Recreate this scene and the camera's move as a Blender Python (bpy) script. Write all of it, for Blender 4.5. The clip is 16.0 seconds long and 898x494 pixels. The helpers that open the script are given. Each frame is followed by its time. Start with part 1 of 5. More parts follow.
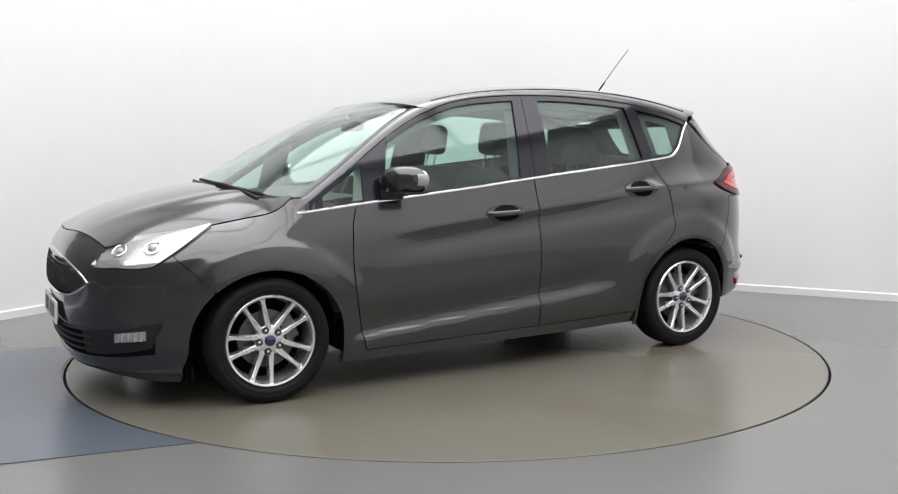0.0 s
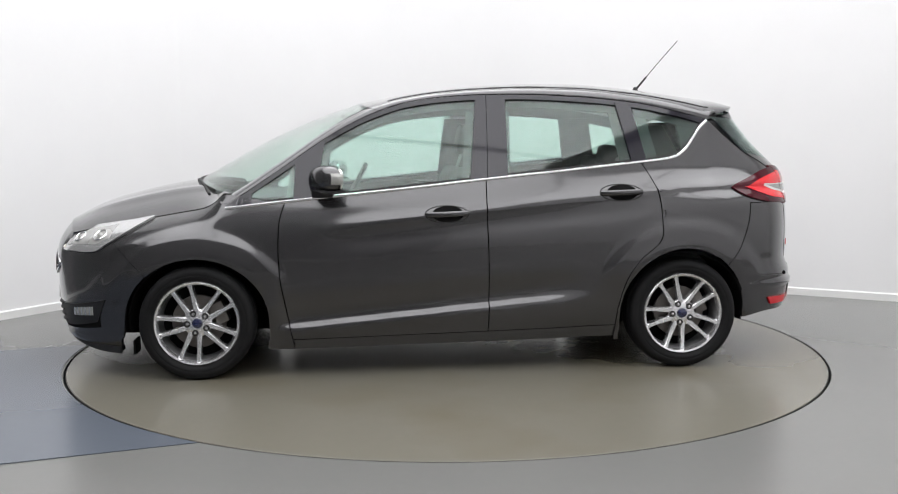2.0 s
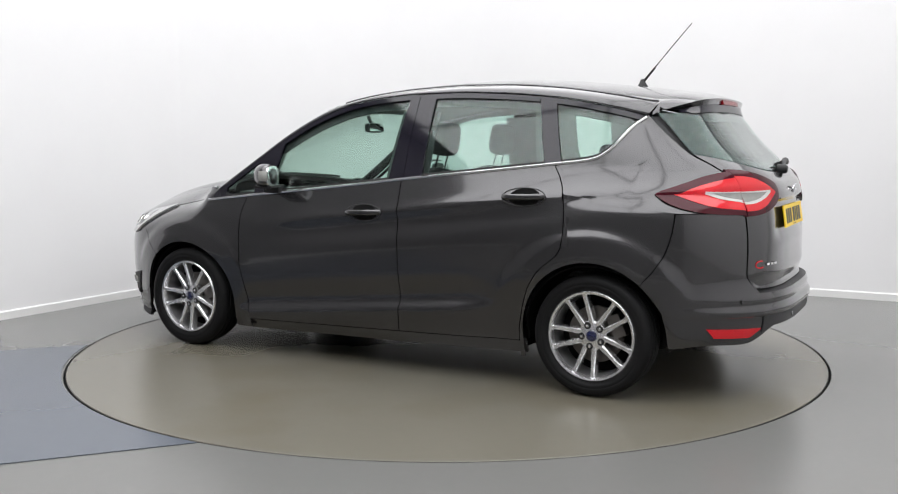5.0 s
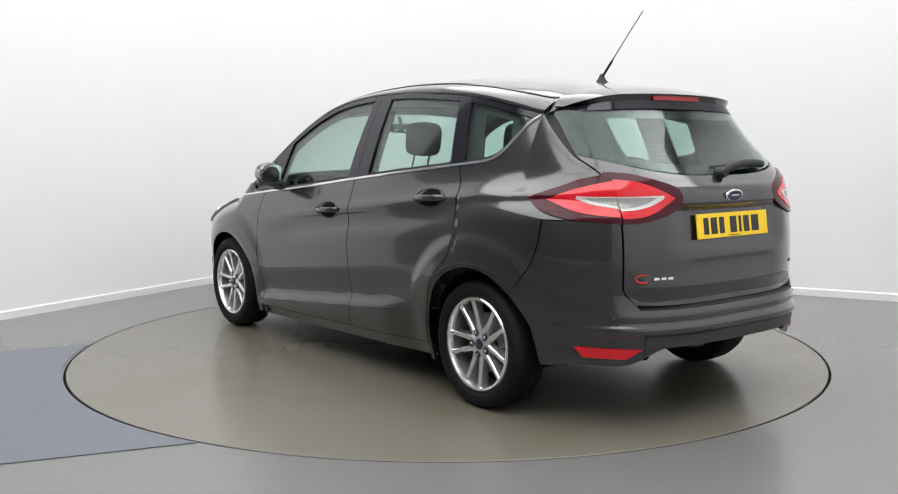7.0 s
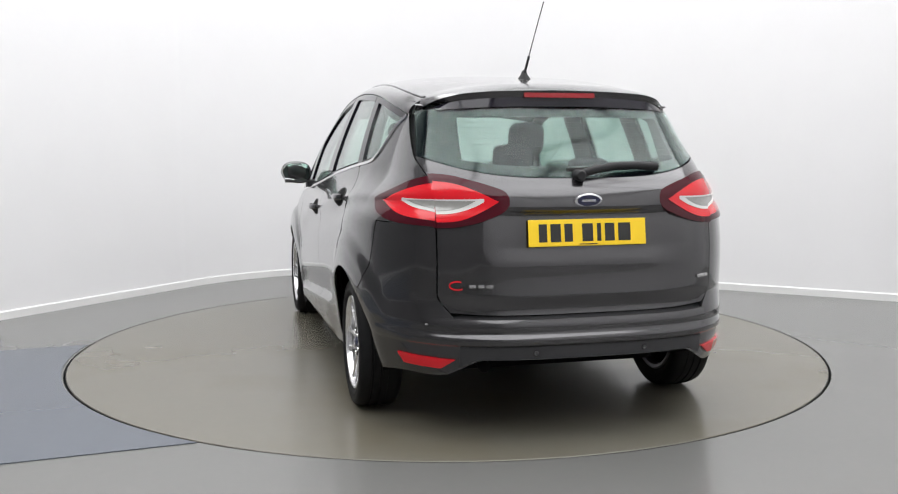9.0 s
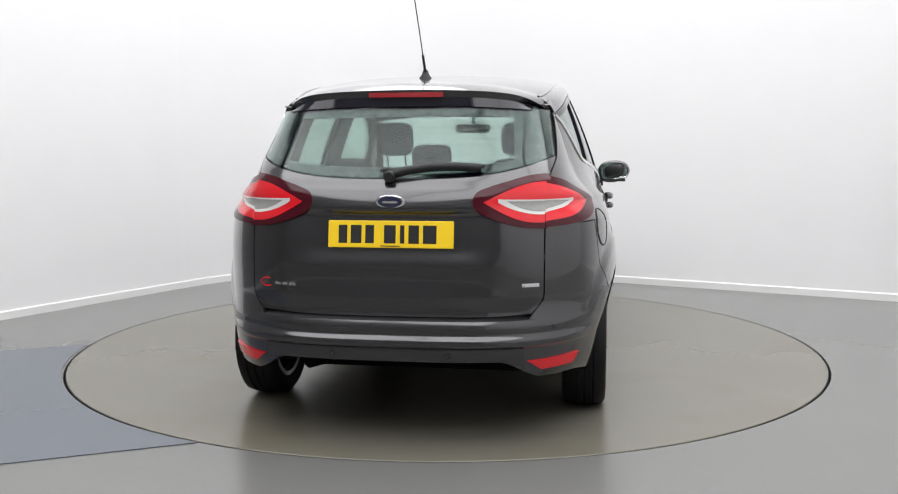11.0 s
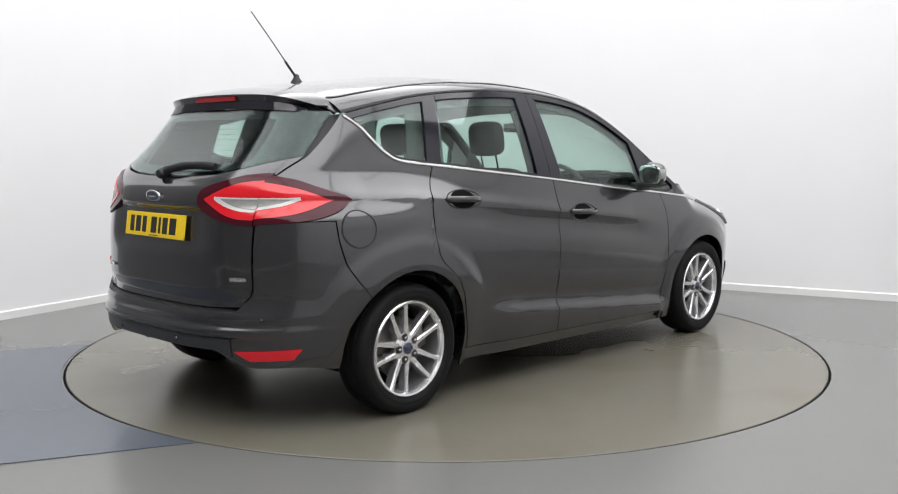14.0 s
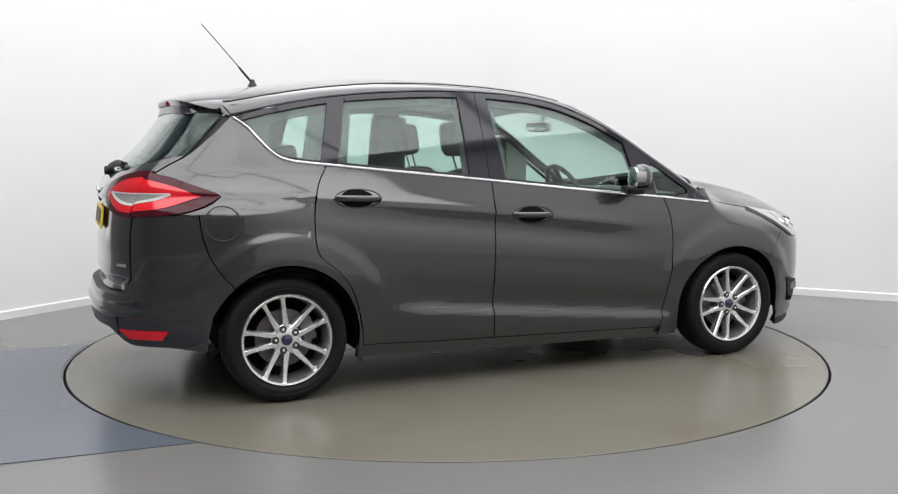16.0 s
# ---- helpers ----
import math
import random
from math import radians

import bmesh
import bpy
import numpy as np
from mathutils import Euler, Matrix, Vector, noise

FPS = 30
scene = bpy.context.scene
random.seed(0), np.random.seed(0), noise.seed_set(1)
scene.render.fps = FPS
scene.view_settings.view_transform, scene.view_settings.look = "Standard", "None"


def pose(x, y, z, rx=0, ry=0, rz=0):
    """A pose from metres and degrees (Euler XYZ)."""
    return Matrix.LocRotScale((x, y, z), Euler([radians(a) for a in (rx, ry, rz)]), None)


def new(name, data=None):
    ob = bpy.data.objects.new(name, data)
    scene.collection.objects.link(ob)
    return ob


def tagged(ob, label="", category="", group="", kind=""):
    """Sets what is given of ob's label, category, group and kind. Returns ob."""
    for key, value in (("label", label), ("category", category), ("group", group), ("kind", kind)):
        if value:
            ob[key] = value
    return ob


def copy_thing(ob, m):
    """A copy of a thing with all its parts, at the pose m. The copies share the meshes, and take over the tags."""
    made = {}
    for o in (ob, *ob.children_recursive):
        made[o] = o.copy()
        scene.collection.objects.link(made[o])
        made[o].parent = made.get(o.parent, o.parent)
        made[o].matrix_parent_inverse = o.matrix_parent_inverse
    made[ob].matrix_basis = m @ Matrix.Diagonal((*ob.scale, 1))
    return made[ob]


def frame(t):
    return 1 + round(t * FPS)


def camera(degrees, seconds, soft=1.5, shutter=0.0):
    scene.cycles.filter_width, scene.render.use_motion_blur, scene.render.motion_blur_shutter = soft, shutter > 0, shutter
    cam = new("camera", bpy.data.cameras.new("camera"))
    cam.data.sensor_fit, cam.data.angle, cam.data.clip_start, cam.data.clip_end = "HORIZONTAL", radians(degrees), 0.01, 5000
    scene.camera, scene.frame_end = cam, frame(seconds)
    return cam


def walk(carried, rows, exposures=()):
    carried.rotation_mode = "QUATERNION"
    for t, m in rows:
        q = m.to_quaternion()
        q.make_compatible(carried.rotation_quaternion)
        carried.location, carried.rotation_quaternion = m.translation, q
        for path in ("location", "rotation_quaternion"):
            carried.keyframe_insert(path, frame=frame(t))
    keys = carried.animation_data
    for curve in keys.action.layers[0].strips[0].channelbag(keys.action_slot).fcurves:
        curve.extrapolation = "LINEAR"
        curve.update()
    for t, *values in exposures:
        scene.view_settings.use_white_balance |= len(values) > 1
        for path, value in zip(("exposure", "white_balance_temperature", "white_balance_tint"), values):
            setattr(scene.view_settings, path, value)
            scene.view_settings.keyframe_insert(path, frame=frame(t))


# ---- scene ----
# camera: stands still on a stand in the photo bay
cam = camera(51.18, 16.0, soft=1.1)
EYE = pose(0.0, -5.812, 1.238, 90 - 6.187, 0.126, -0.129)
walk(cam, [(0.0, EYE), (16.0, EYE)])

# ---- light ----
world = bpy.data.worlds.new("world")
scene.world = world
world.use_nodes = True
world.node_tree.nodes["Background"].inputs[0].default_value = (0.9, 0.95, 1.0, 1)
world.node_tree.nodes["Background"].inputs[1].default_value = 0.05
scene.view_settings.exposure = 0.0
LAMP_POWER = 4.95

# corner of the bay, not quite square: x along one wall, -y along the other
ROOM = Matrix(((0.8842, 0.506, 0, -1.286), (-0.4671, 0.8625, 0, 4.086), (0, 0, 1, 0), (0, 0, 0, 1)))
ROOM_X, ROOM_Y, ROOM_H, CORNER = 9.0, 10.6, 4.8, 2.0


def in_room(x, y, z):
    return Matrix.Translation(ROOM @ Vector((x, y, z))) @ pose(0, 0, 0, 0, 0, -29)


def area_lamp(name, x, y, sx, sy, power, color=(0.968, 0.970, 1.0)):
    data = bpy.data.lights.new(name, "AREA")
    data.shape, data.size, data.size_y = "RECTANGLE", sx, sy
    data.energy, data.color = power, color
    ob = new(name, data)
    ob.matrix_world = in_room(x, y, ROOM_H - 0.09)
    return ob


# ---- materials ----
def material(name, color, rough=0.5, metal=0.0, coat=0.0, grain=0.0, grain_scale=40.0, wear=0.0, bump=0.0, spec=0.5, emit=0.0, coarse=3.0, vary=0.5):
    m = bpy.data.materials.new(name)
    m.use_nodes = True
    nt = m.node_tree
    b = nt.nodes["Principled BSDF"]
    b.inputs["Base Color"].default_value = (*color, 1)
    b.inputs["Roughness"].default_value = rough
    b.inputs["Metallic"].default_value = metal
    b.inputs["Coat Weight"].default_value = coat
    b.inputs["Coat Roughness"].default_value = 0.04 if coat < 0.7 or metal < 0.7 else 0.07
    b.inputs["Specular IOR Level"].default_value = spec
    if emit:
        b.inputs["Emission Color"].default_value = (*color, 1)
        b.inputs["Emission Strength"].default_value = emit
    if grain or wear or bump:
        tc = nt.nodes.new("ShaderNodeTexCoord")
        fine = nt.nodes.new("ShaderNodeTexNoise")
        fine.inputs["Scale"].default_value, fine.inputs["Detail"].default_value = grain_scale, 4
        big = nt.nodes.new("ShaderNodeTexNoise")
        big.inputs["Scale"].default_value, big.inputs["Detail"].default_value = coarse, 3
        for n in (fine, big):
            nt.links.new(tc.outputs["Object"], n.inputs["Vector"])
        val = nt.nodes.new("ShaderNodeMath")
        val.operation = "MULTIPLY_ADD"
        nt.links.new(fine.outputs["Fac"], val.inputs[0])
        val.inputs[1].default_value, val.inputs[2].default_value = 2 * grain, 1 - grain
        val2 = nt.nodes.new("ShaderNodeMath")
        val2.operation = "MULTIPLY_ADD"
        nt.links.new(big.outputs["Fac"], val2.inputs[0])
        val2.inputs[1].default_value, val2.inputs[2].default_value = 2 * wear, 1 - wear
        prod = nt.nodes.new("ShaderNodeMath")
        prod.operation = "MULTIPLY"
        nt.links.new(val.outputs[0], prod.inputs[0])
        nt.links.new(val2.outputs[0], prod.inputs[1])
        scale = nt.nodes.new("ShaderNodeVectorMath")
        scale.operation = "SCALE"
        scale.inputs[0].default_value = color
        nt.links.new(prod.outputs[0], scale.inputs["Scale"])
        nt.links.new(scale.outputs[0], b.inputs["Base Color"])
        rr = nt.nodes.new("ShaderNodeMath")
        rr.operation = "MULTIPLY_ADD"
        nt.links.new(big.outputs["Fac"], rr.inputs[0])
        rr.inputs[1].default_value, rr.inputs[2].default_value = rough * vary, rough * (1 - vary / 2)
        nt.links.new(rr.outputs[0], b.inputs["Roughness"])
        if bump:
            bn = nt.nodes.new("ShaderNodeBump")
            bn.inputs["Strength"].default_value, bn.inputs["Distance"].default_value = bump, 0.002
            nt.links.new(fine.outputs["Fac"], bn.inputs["Height"])
            nt.links.new(bn.outputs[0], b.inputs["Normal"])
    return m


def glass(name, tint, gloss=1.0, base=0.035):
    m = bpy.data.materials.new(name)
    m.use_nodes = True
    nt = m.node_tree
    nt.nodes.clear()
    out = nt.nodes.new("ShaderNodeOutputMaterial")
    mix = nt.nodes.new("ShaderNodeMixShader")
    lw = nt.nodes.new("ShaderNodeLayerWeight")
    lw.inputs["Blend"].default_value = 0.5
    pw = nt.nodes.new("ShaderNodeMath")
    pw.operation = "POWER"
    pw.inputs[1].default_value = 4.5
    nt.links.new(lw.outputs["Facing"], pw.inputs[0])
    fr = nt.nodes.new("ShaderNodeMath")
    fr.operation = "MULTIPLY_ADD"
    fr.inputs[1].default_value, fr.inputs[2].default_value = 0.85, base
    nt.links.new(pw.outputs[0], fr.inputs[0])
    tr = nt.nodes.new("ShaderNodeBsdfTransparent")
    tr.inputs[0].default_value = (*tint, 1)
    gl = nt.nodes.new("ShaderNodeBsdfGlossy")
    gl.inputs["Roughness"].default_value = 0.02
    gl.inputs["Color"].default_value = (gloss, gloss, gloss, 1)
    nt.links.new(fr.outputs[0], mix.inputs[0])
    nt.links.new(tr.outputs[0], mix.inputs[1])
    nt.links.new(gl.outputs[0], mix.inputs[2])
    nt.links.new(mix.outputs[0], out.inputs[0])
    return m


def floor_material(name, color, rough, stain, stain_color):
    """Sealed resin screed: faint cloudy tone, worn gloss, sparse dirt."""
    m = material(name, color, rough, grain=0.02, grain_scale=18, wear=0.05, coarse=0.8, vary=0.25)
    nt = m.node_tree
    b = nt.nodes["Principled BSDF"]
    old = b.inputs["Base Color"].links[0].from_socket
    tc = nt.nodes.new("ShaderNodeTexCoord")
    n = nt.nodes.new("ShaderNodeTexNoise")
    n.inputs["Scale"].default_value, n.inputs["Detail"].default_value, n.inputs["Roughness"].default_value = 0.9, 3, 0.5
    nt.links.new(tc.outputs["Object"], n.inputs["Vector"])
    ramp = nt.nodes.new("ShaderNodeMapRange")
    ramp.inputs[1].default_value, ramp.inputs[2].default_value = 0.48, 0.75
    ramp.inputs[3].default_value, ramp.inputs[4].default_value = 0.0, stain
    nt.links.new(n.outputs["Fac"], ramp.inputs[0])
    mix = nt.nodes.new("ShaderNodeMix")
    mix.data_type = "RGBA"
    nt.links.new(ramp.outputs[0], mix.inputs["Factor"])
    nt.links.new(old, mix.inputs[6])
    mix.inputs[7].default_value = (*stain_color, 1)
    nt.links.new(mix.outputs[2], b.inputs["Base Color"])
    return m


WALL = material("wall_paint", (0.728, 0.725, 0.728), 0.6, grain=0.012, grain_scale=120, wear=0.02, bump=0.05)
CEIL = material("ceiling_paint", (0.82, 0.82, 0.81), 0.8, wear=0.02)
# lack of light at the hall's far end, put into the wall colour
UNLIT_TONE = material("unlit_end_tone", (0.175, 0.175, 0.177), 0.9, grain=0.1, grain_scale=200, wear=0.1)
RIMWHITE = material("white_lens_rim", (0.60, 0.60, 0.58), 0.3, grain=0.03)
BOARD = material("skirting_paint", (0.70, 0.70, 0.69), 0.35, grain=0.01, wear=0.02)
FLOOR = floor_material("floor_resin", (0.143, 0.142, 0.137), 0.24, 0.05, (0.12, 0.118, 0.105))
DISC = floor_material("turntable_resin", (0.142, 0.133, 0.108), 0.25, 0.65, (0.112, 0.094, 0.058))
BLUE = floor_material("floor_blue_resin", (0.086, 0.099, 0.122), 0.24, 0.2, (0.095, 0.106, 0.13))
PANEL = material("lamp_diffuser", (1, 1, 1), 0.6, emit=1.6)
STEEL = material("ring_steel", (0.03, 0.03, 0.03), 0.5, metal=0.3, grain=0.1)

PAINT = material("magnetic_grey_paint", (0.057, 0.0556, 0.0583), 0.245, metal=0.82, coat=1.0, grain=0.02, grain_scale=300, wear=0.01, vary=0.06)
BLACK = material("gloss_black_trim", (0.010, 0.009, 0.015), 0.07, spec=0.45, grain=0.05)
RUBBER = material("rubber_seal", (0.012, 0.012, 0.012), 0.6, grain=0.1)
TYRE = material("tyre_rubber", (0.006, 0.006, 0.0065), 0.65, spec=0.2, grain=0.12, grain_scale=150, wear=0.2, bump=0.3, coarse=8)
LOWER = material("grey_bumper_plastic", (0.032, 0.032, 0.034), 0.4, spec=0.4, grain=0.08, grain_scale=250, wear=0.05)
PLASTIC = material("black_plastic", (0.013, 0.013, 0.014), 0.5, spec=0.35, grain=0.1, grain_scale=250, bump=0.2)
DARK = material("underbody_black", (0.004, 0.004, 0.004), 0.9, spec=0.1, grain=0.2)
ALLOY = material("silver_alloy", (0.76, 0.76, 0.77), 0.25, metal=0.88, coat=0.3, grain=0.03, wear=0.05, coarse=12)
# darker copy of ALLOY: the shade inside the rim is put into the colour
BARREL = material("alloy_painted_shade", (0.34, 0.34, 0.345), 0.35, metal=0.7, grain=0.1, wear=0.1, coarse=12)
CHROME = material("chrome", (0.86, 0.86, 0.87), 0.08, metal=1.0, grain=0.01)
CALIPER = material("brake_iron", (0.13, 0.12, 0.112), 0.45, metal=0.8, grain=0.15, grain_scale=60, wear=0.2)
RED = material("red_lens", (0.62, 0.006, 0.014), 0.16, spec=0.45, coat=0.5, grain=0.05, grain_scale=160)
DARKRED = material("dark_red_lens", (0.050, 0.003, 0.008), 0.10, spec=0.3, grain=0.05)
LENS = material("clear_lens", (0.30, 0.30, 0.285), 0.2, metal=0.15, coat=0.3, grain=0.2, grain_scale=60)
LAMPSILVER = material("headlamp_reflector", (0.60, 0.60, 0.60), 0.16, metal=0.85, coat=1.0, grain=0.05, grain_scale=30)
LAMPGREY = material("headlamp_bezel", (0.40, 0.40, 0.385), 0.25, metal=0.5, coat=1.0, grain=0.08)
AMBER = material("indicator_lens", (0.78, 0.70, 0.62), 0.15, coat=1.0, grain=0.1, grain_scale=120)
YELLOW = material("plate_yellow", (0.86, 0.58, 0.01), 0.4, grain=0.03, wear=0.04)
WHITE = material("plate_white", (0.75, 0.75, 0.72), 0.4, grain=0.03, wear=0.04)
INK = material("plate_black", (0.015, 0.015, 0.015), 0.4, wear=0.05)
BADGE = material("badge_blue", (0.006, 0.010, 0.050), 0.15, coat=1.0, wear=0.1)
CLOTH = material("charcoal_seat_cloth", (0.055, 0.057, 0.062), 0.9, grain=0.25, grain_scale=300, wear=0.1, bump=0.4)
CABIN = material("cabin_plastic", (0.05, 0.05, 0.052), 0.6, grain=0.1, grain_scale=200, bump=0.2)
PALE = material("grey_headlining", (0.34, 0.34, 0.325), 0.9, grain=0.06, grain_scale=200)
GLASS = glass("window_glass", (0.82, 0.915, 0.88))
REAR_GLASS = glass("rear_window_glass", (0.76, 0.85, 0.82), base=0.02)
BRAKE = material("brake_lens", (0.22, 0.004, 0.008), 0.25, grain=0.1, grain_scale=200)
SCREEN = glass("windscreen_glass", (0.88, 0.945, 0.915))
MIRROR = material("mirror_glass", (0.85, 0.88, 0.88), 0.02, metal=1.0)


# ---- mesh helpers ----
def obj(name, bm, mat, parent=None, label="", smooth=True):
    me = bpy.data.meshes.new(name)
    for f in bm.faces:
        f.smooth = smooth
    if smooth:
        bm.normal_update()
        for e in bm.edges:
            if len(e.link_faces) == 2 and e.link_faces[0].normal.dot(e.link_faces[1].normal) < 0.72:
                e.smooth = False
    bm.to_mesh(me)
    bm.free()
    me.materials.append(mat)
    ob = new(name, me)
    if parent:
        ob.parent = parent
    if label:
        ob["label"] = label
    return ob


def part(name, bm, mat, parent, label="", smooth=True):
    return obj(name, bm, mat, parent, label, smooth)


def box(bm, x0, x1, y0, y1, z0, z1, bevel=0.0, m=None, segments=2):
    out = bmesh.ops.create_cube(bm, size=1)
    vs = out["verts"]
    t = Matrix.LocRotScale(((x0 + x1) / 2, (y0 + y1) / 2, (z0 + z1) / 2), None, (x1 - x0, y1 - y0, z1 - z0))
    bmesh.ops.transform(bm, matrix=(m @ t) if m else t, verts=vs)
    if bevel:
        es = list({e for v in vs for e in v.link_edges})
        bmesh.ops.bevel(bm, geom=es, offset=bevel, segments=segments, profile=0.6, affect="EDGES")
    return bm


def boxed(*a, **k):
    return box(bmesh.new(), *a, **k)


def spline(table):
    """Smooth curve through knots (monotone Hermite)."""
    table = sorted(table)
    xs, ys = [float(p[0]) for p in table], [float(p[1]) for p in table]
    h = [b - a for a, b in zip(xs, xs[1:])]
    d = [(b - a) / c for a, b, c in zip(ys, ys[1:], h)]
    m = [d[0]] + [(0.0 if p * q <= 0 else 2 * p * q / (p + q)) for p, q in zip(d, d[1:])] + [d[-1]]
    last = len(xs) - 1

    def f(x):
        if x <= xs[0]:
            return ys[0]
        if x >= xs[last]:
            return ys[last]
        i = 0
        while xs[i + 1] < x:
            i += 1
        t = (x - xs[i]) / h[i]
        u = 1 - t
        return (1 + 2 * t) * u * u * ys[i] + t * u * u * h[i] * m[i] + t * t * (3 - 2 * t) * ys[i + 1] - t * t * u * h[i] * m[i + 1]
    return f


def lerp(a, b, t):
    return a + (b - a) * t


def smooth01(a, b, v):
    t = min(1.0, max(0.0, (v - a) / (b - a)))
    return t * t * (3 - 2 * t)


MID = Vector((0, 0, 0.7))


def sheet(name, fn, nu, nv, mat, parent, label="", thick=0.012, side=1, lift=0.0, out=None):
    """A curved panel with thickness: fn(a, b) gives the outer face; its edges turn inward. side -1 mirrors it across the car."""
    pts = np.array([[fn(i / nu, j / nv) for j in range(nv + 1)] for i in range(nu + 1)], float)
    du, dv = np.gradient(pts, axis=0), np.gradient(pts, axis=1)
    n = np.cross(du, dv)
    ln = np.linalg.norm(n, axis=2, keepdims=True)
    n = n / np.maximum(ln, 1e-9)
    bad = ln[..., 0] < 1e-10
    centre = pts.reshape(-1, 3).mean(0)
    way = np.array(out if out else centre - np.array(MID) * [0.0 if abs(centre[1]) > 0.3 else 1, 1, 1] - [centre[0] if abs(centre[1]) > 0.6 else 0, 0, 0])
    if (n[~bad].mean(0) * way).sum() < 0:
        n = -n
        flip = True
    else:
        flip = False
    mean_n = n[~bad].mean(0)
    n[bad] = mean_n / np.linalg.norm(mean_n)
    pts = pts + n * lift
    back = pts - n * thick
    if side < 0:
        pts = pts * [1, -1, 1]
        back = back * [1, -1, 1]
        flip = not flip
    W = nv + 1
    k = (nu + 1) * W
    faces = []
    for i in range(nu):
        for j in range(nv):
            q = (i * W + j, (i + 1) * W + j, (i + 1) * W + j + 1, i * W + j + 1)
            faces.append(q[::-1] if flip else q)
            q2 = tuple(v + k for v in q)
            faces.append(q2 if flip else q2[::-1])
    rim = [i * W for i in range(nu + 1)] + [nu * W + j for j in range(1, W)] + [i * W + nv for i in range(nu - 1, -1, -1)] + [j for j in range(nv - 1, 0, -1)]
    for a, b2 in zip(rim, rim[1:] + rim[:1]):
        q = (b2, a, a + k, b2 + k)
        faces.append(q[::-1] if flip else q)
    me = bpy.data.meshes.new(name)
    me.from_pydata(np.concatenate([pts.reshape(-1, 3), back.reshape(-1, 3)]).tolist(), [], faces)
    me.materials.append(mat)
    bm = bmesh.new()
    bm.from_mesh(me)
    rs = set(rim) | {v + k for v in rim}
    bm.verts.ensure_lookup_table()
    for f in bm.faces:
        f.smooth = True
    for e in bm.edges:
        a, b2 = e.verts[0].index, e.verts[1].index
        if a in rs and b2 in rs and len(e.link_faces) == 2:
            if e.link_faces[0].normal.dot(e.link_faces[1].normal) < 0.8:
                e.smooth = False
    bm.to_mesh(me)
    bm.free()
    ob = new(name, me)
    ob.parent = parent
    if label:
        ob["label"] = label
    return ob


def sweep(bm, path, w, h=None, sides=8, side=1, closed=False, flat=None):
    """A bar along a path; w, h its half sizes."""
    h = h or w
    pts = [Vector((p[0], p[1] * side, p[2])) for p in path]
    rings = []
    n = len(pts)
    for i, p in enumerate(pts):
        a = pts[i - 1] if (i > 0 or closed) else p
        b = pts[(i + 1) % n] if (i < n - 1 or closed) else p
        d = (b - a).normalized()
        ref = flat or Vector((0, 0, 1))
        if abs(d.dot(ref)) > 0.95:
            ref = Vector((0, 1, 0)) if abs(d.y) < 0.9 else Vector((1, 0, 0))
        s = d.cross(ref).normalized()
        u = s.cross(d).normalized()
        rings.append([bm.verts.new(p + s * (w * math.cos(2 * math.pi * k / sides)) + u * (h * math.sin(2 * math.pi * k / sides))) for k in range(sides)])
    for i in range(n if closed else n - 1):
        r0, r1 = rings[i], rings[(i + 1) % n]
        for k in range(sides):
            bm.faces.new((r0[k], r0[(k + 1) % sides], r1[(k + 1) % sides], r1[k]))
    if not closed:
        bm.faces.new(rings[0][::-1])
        bm.faces.new(rings[-1])
    bmesh.ops.recalc_face_normals(bm, faces=bm.faces)
    return bm


def lathe(bm, profile, seg=48, m=None):
    """Turns (r, y) round the y axis."""
    rings = []
    for r, y in profile:
        rings.append([bm.verts.new((r * math.cos(2 * math.pi * k / seg), y, r * math.sin(2 * math.pi * k / seg))) for k in range(seg)])
    for r0, r1 in zip(rings, rings[1:]):
        for k in range(seg):
            bm.faces.new((r0[k], r0[(k + 1) % seg], r1[(k + 1) % seg], r1[k]))
    bmesh.ops.recalc_face_normals(bm, faces=bm.faces)
    if m:
        bmesh.ops.transform(bm, matrix=m, verts=bm.verts)
    return bm


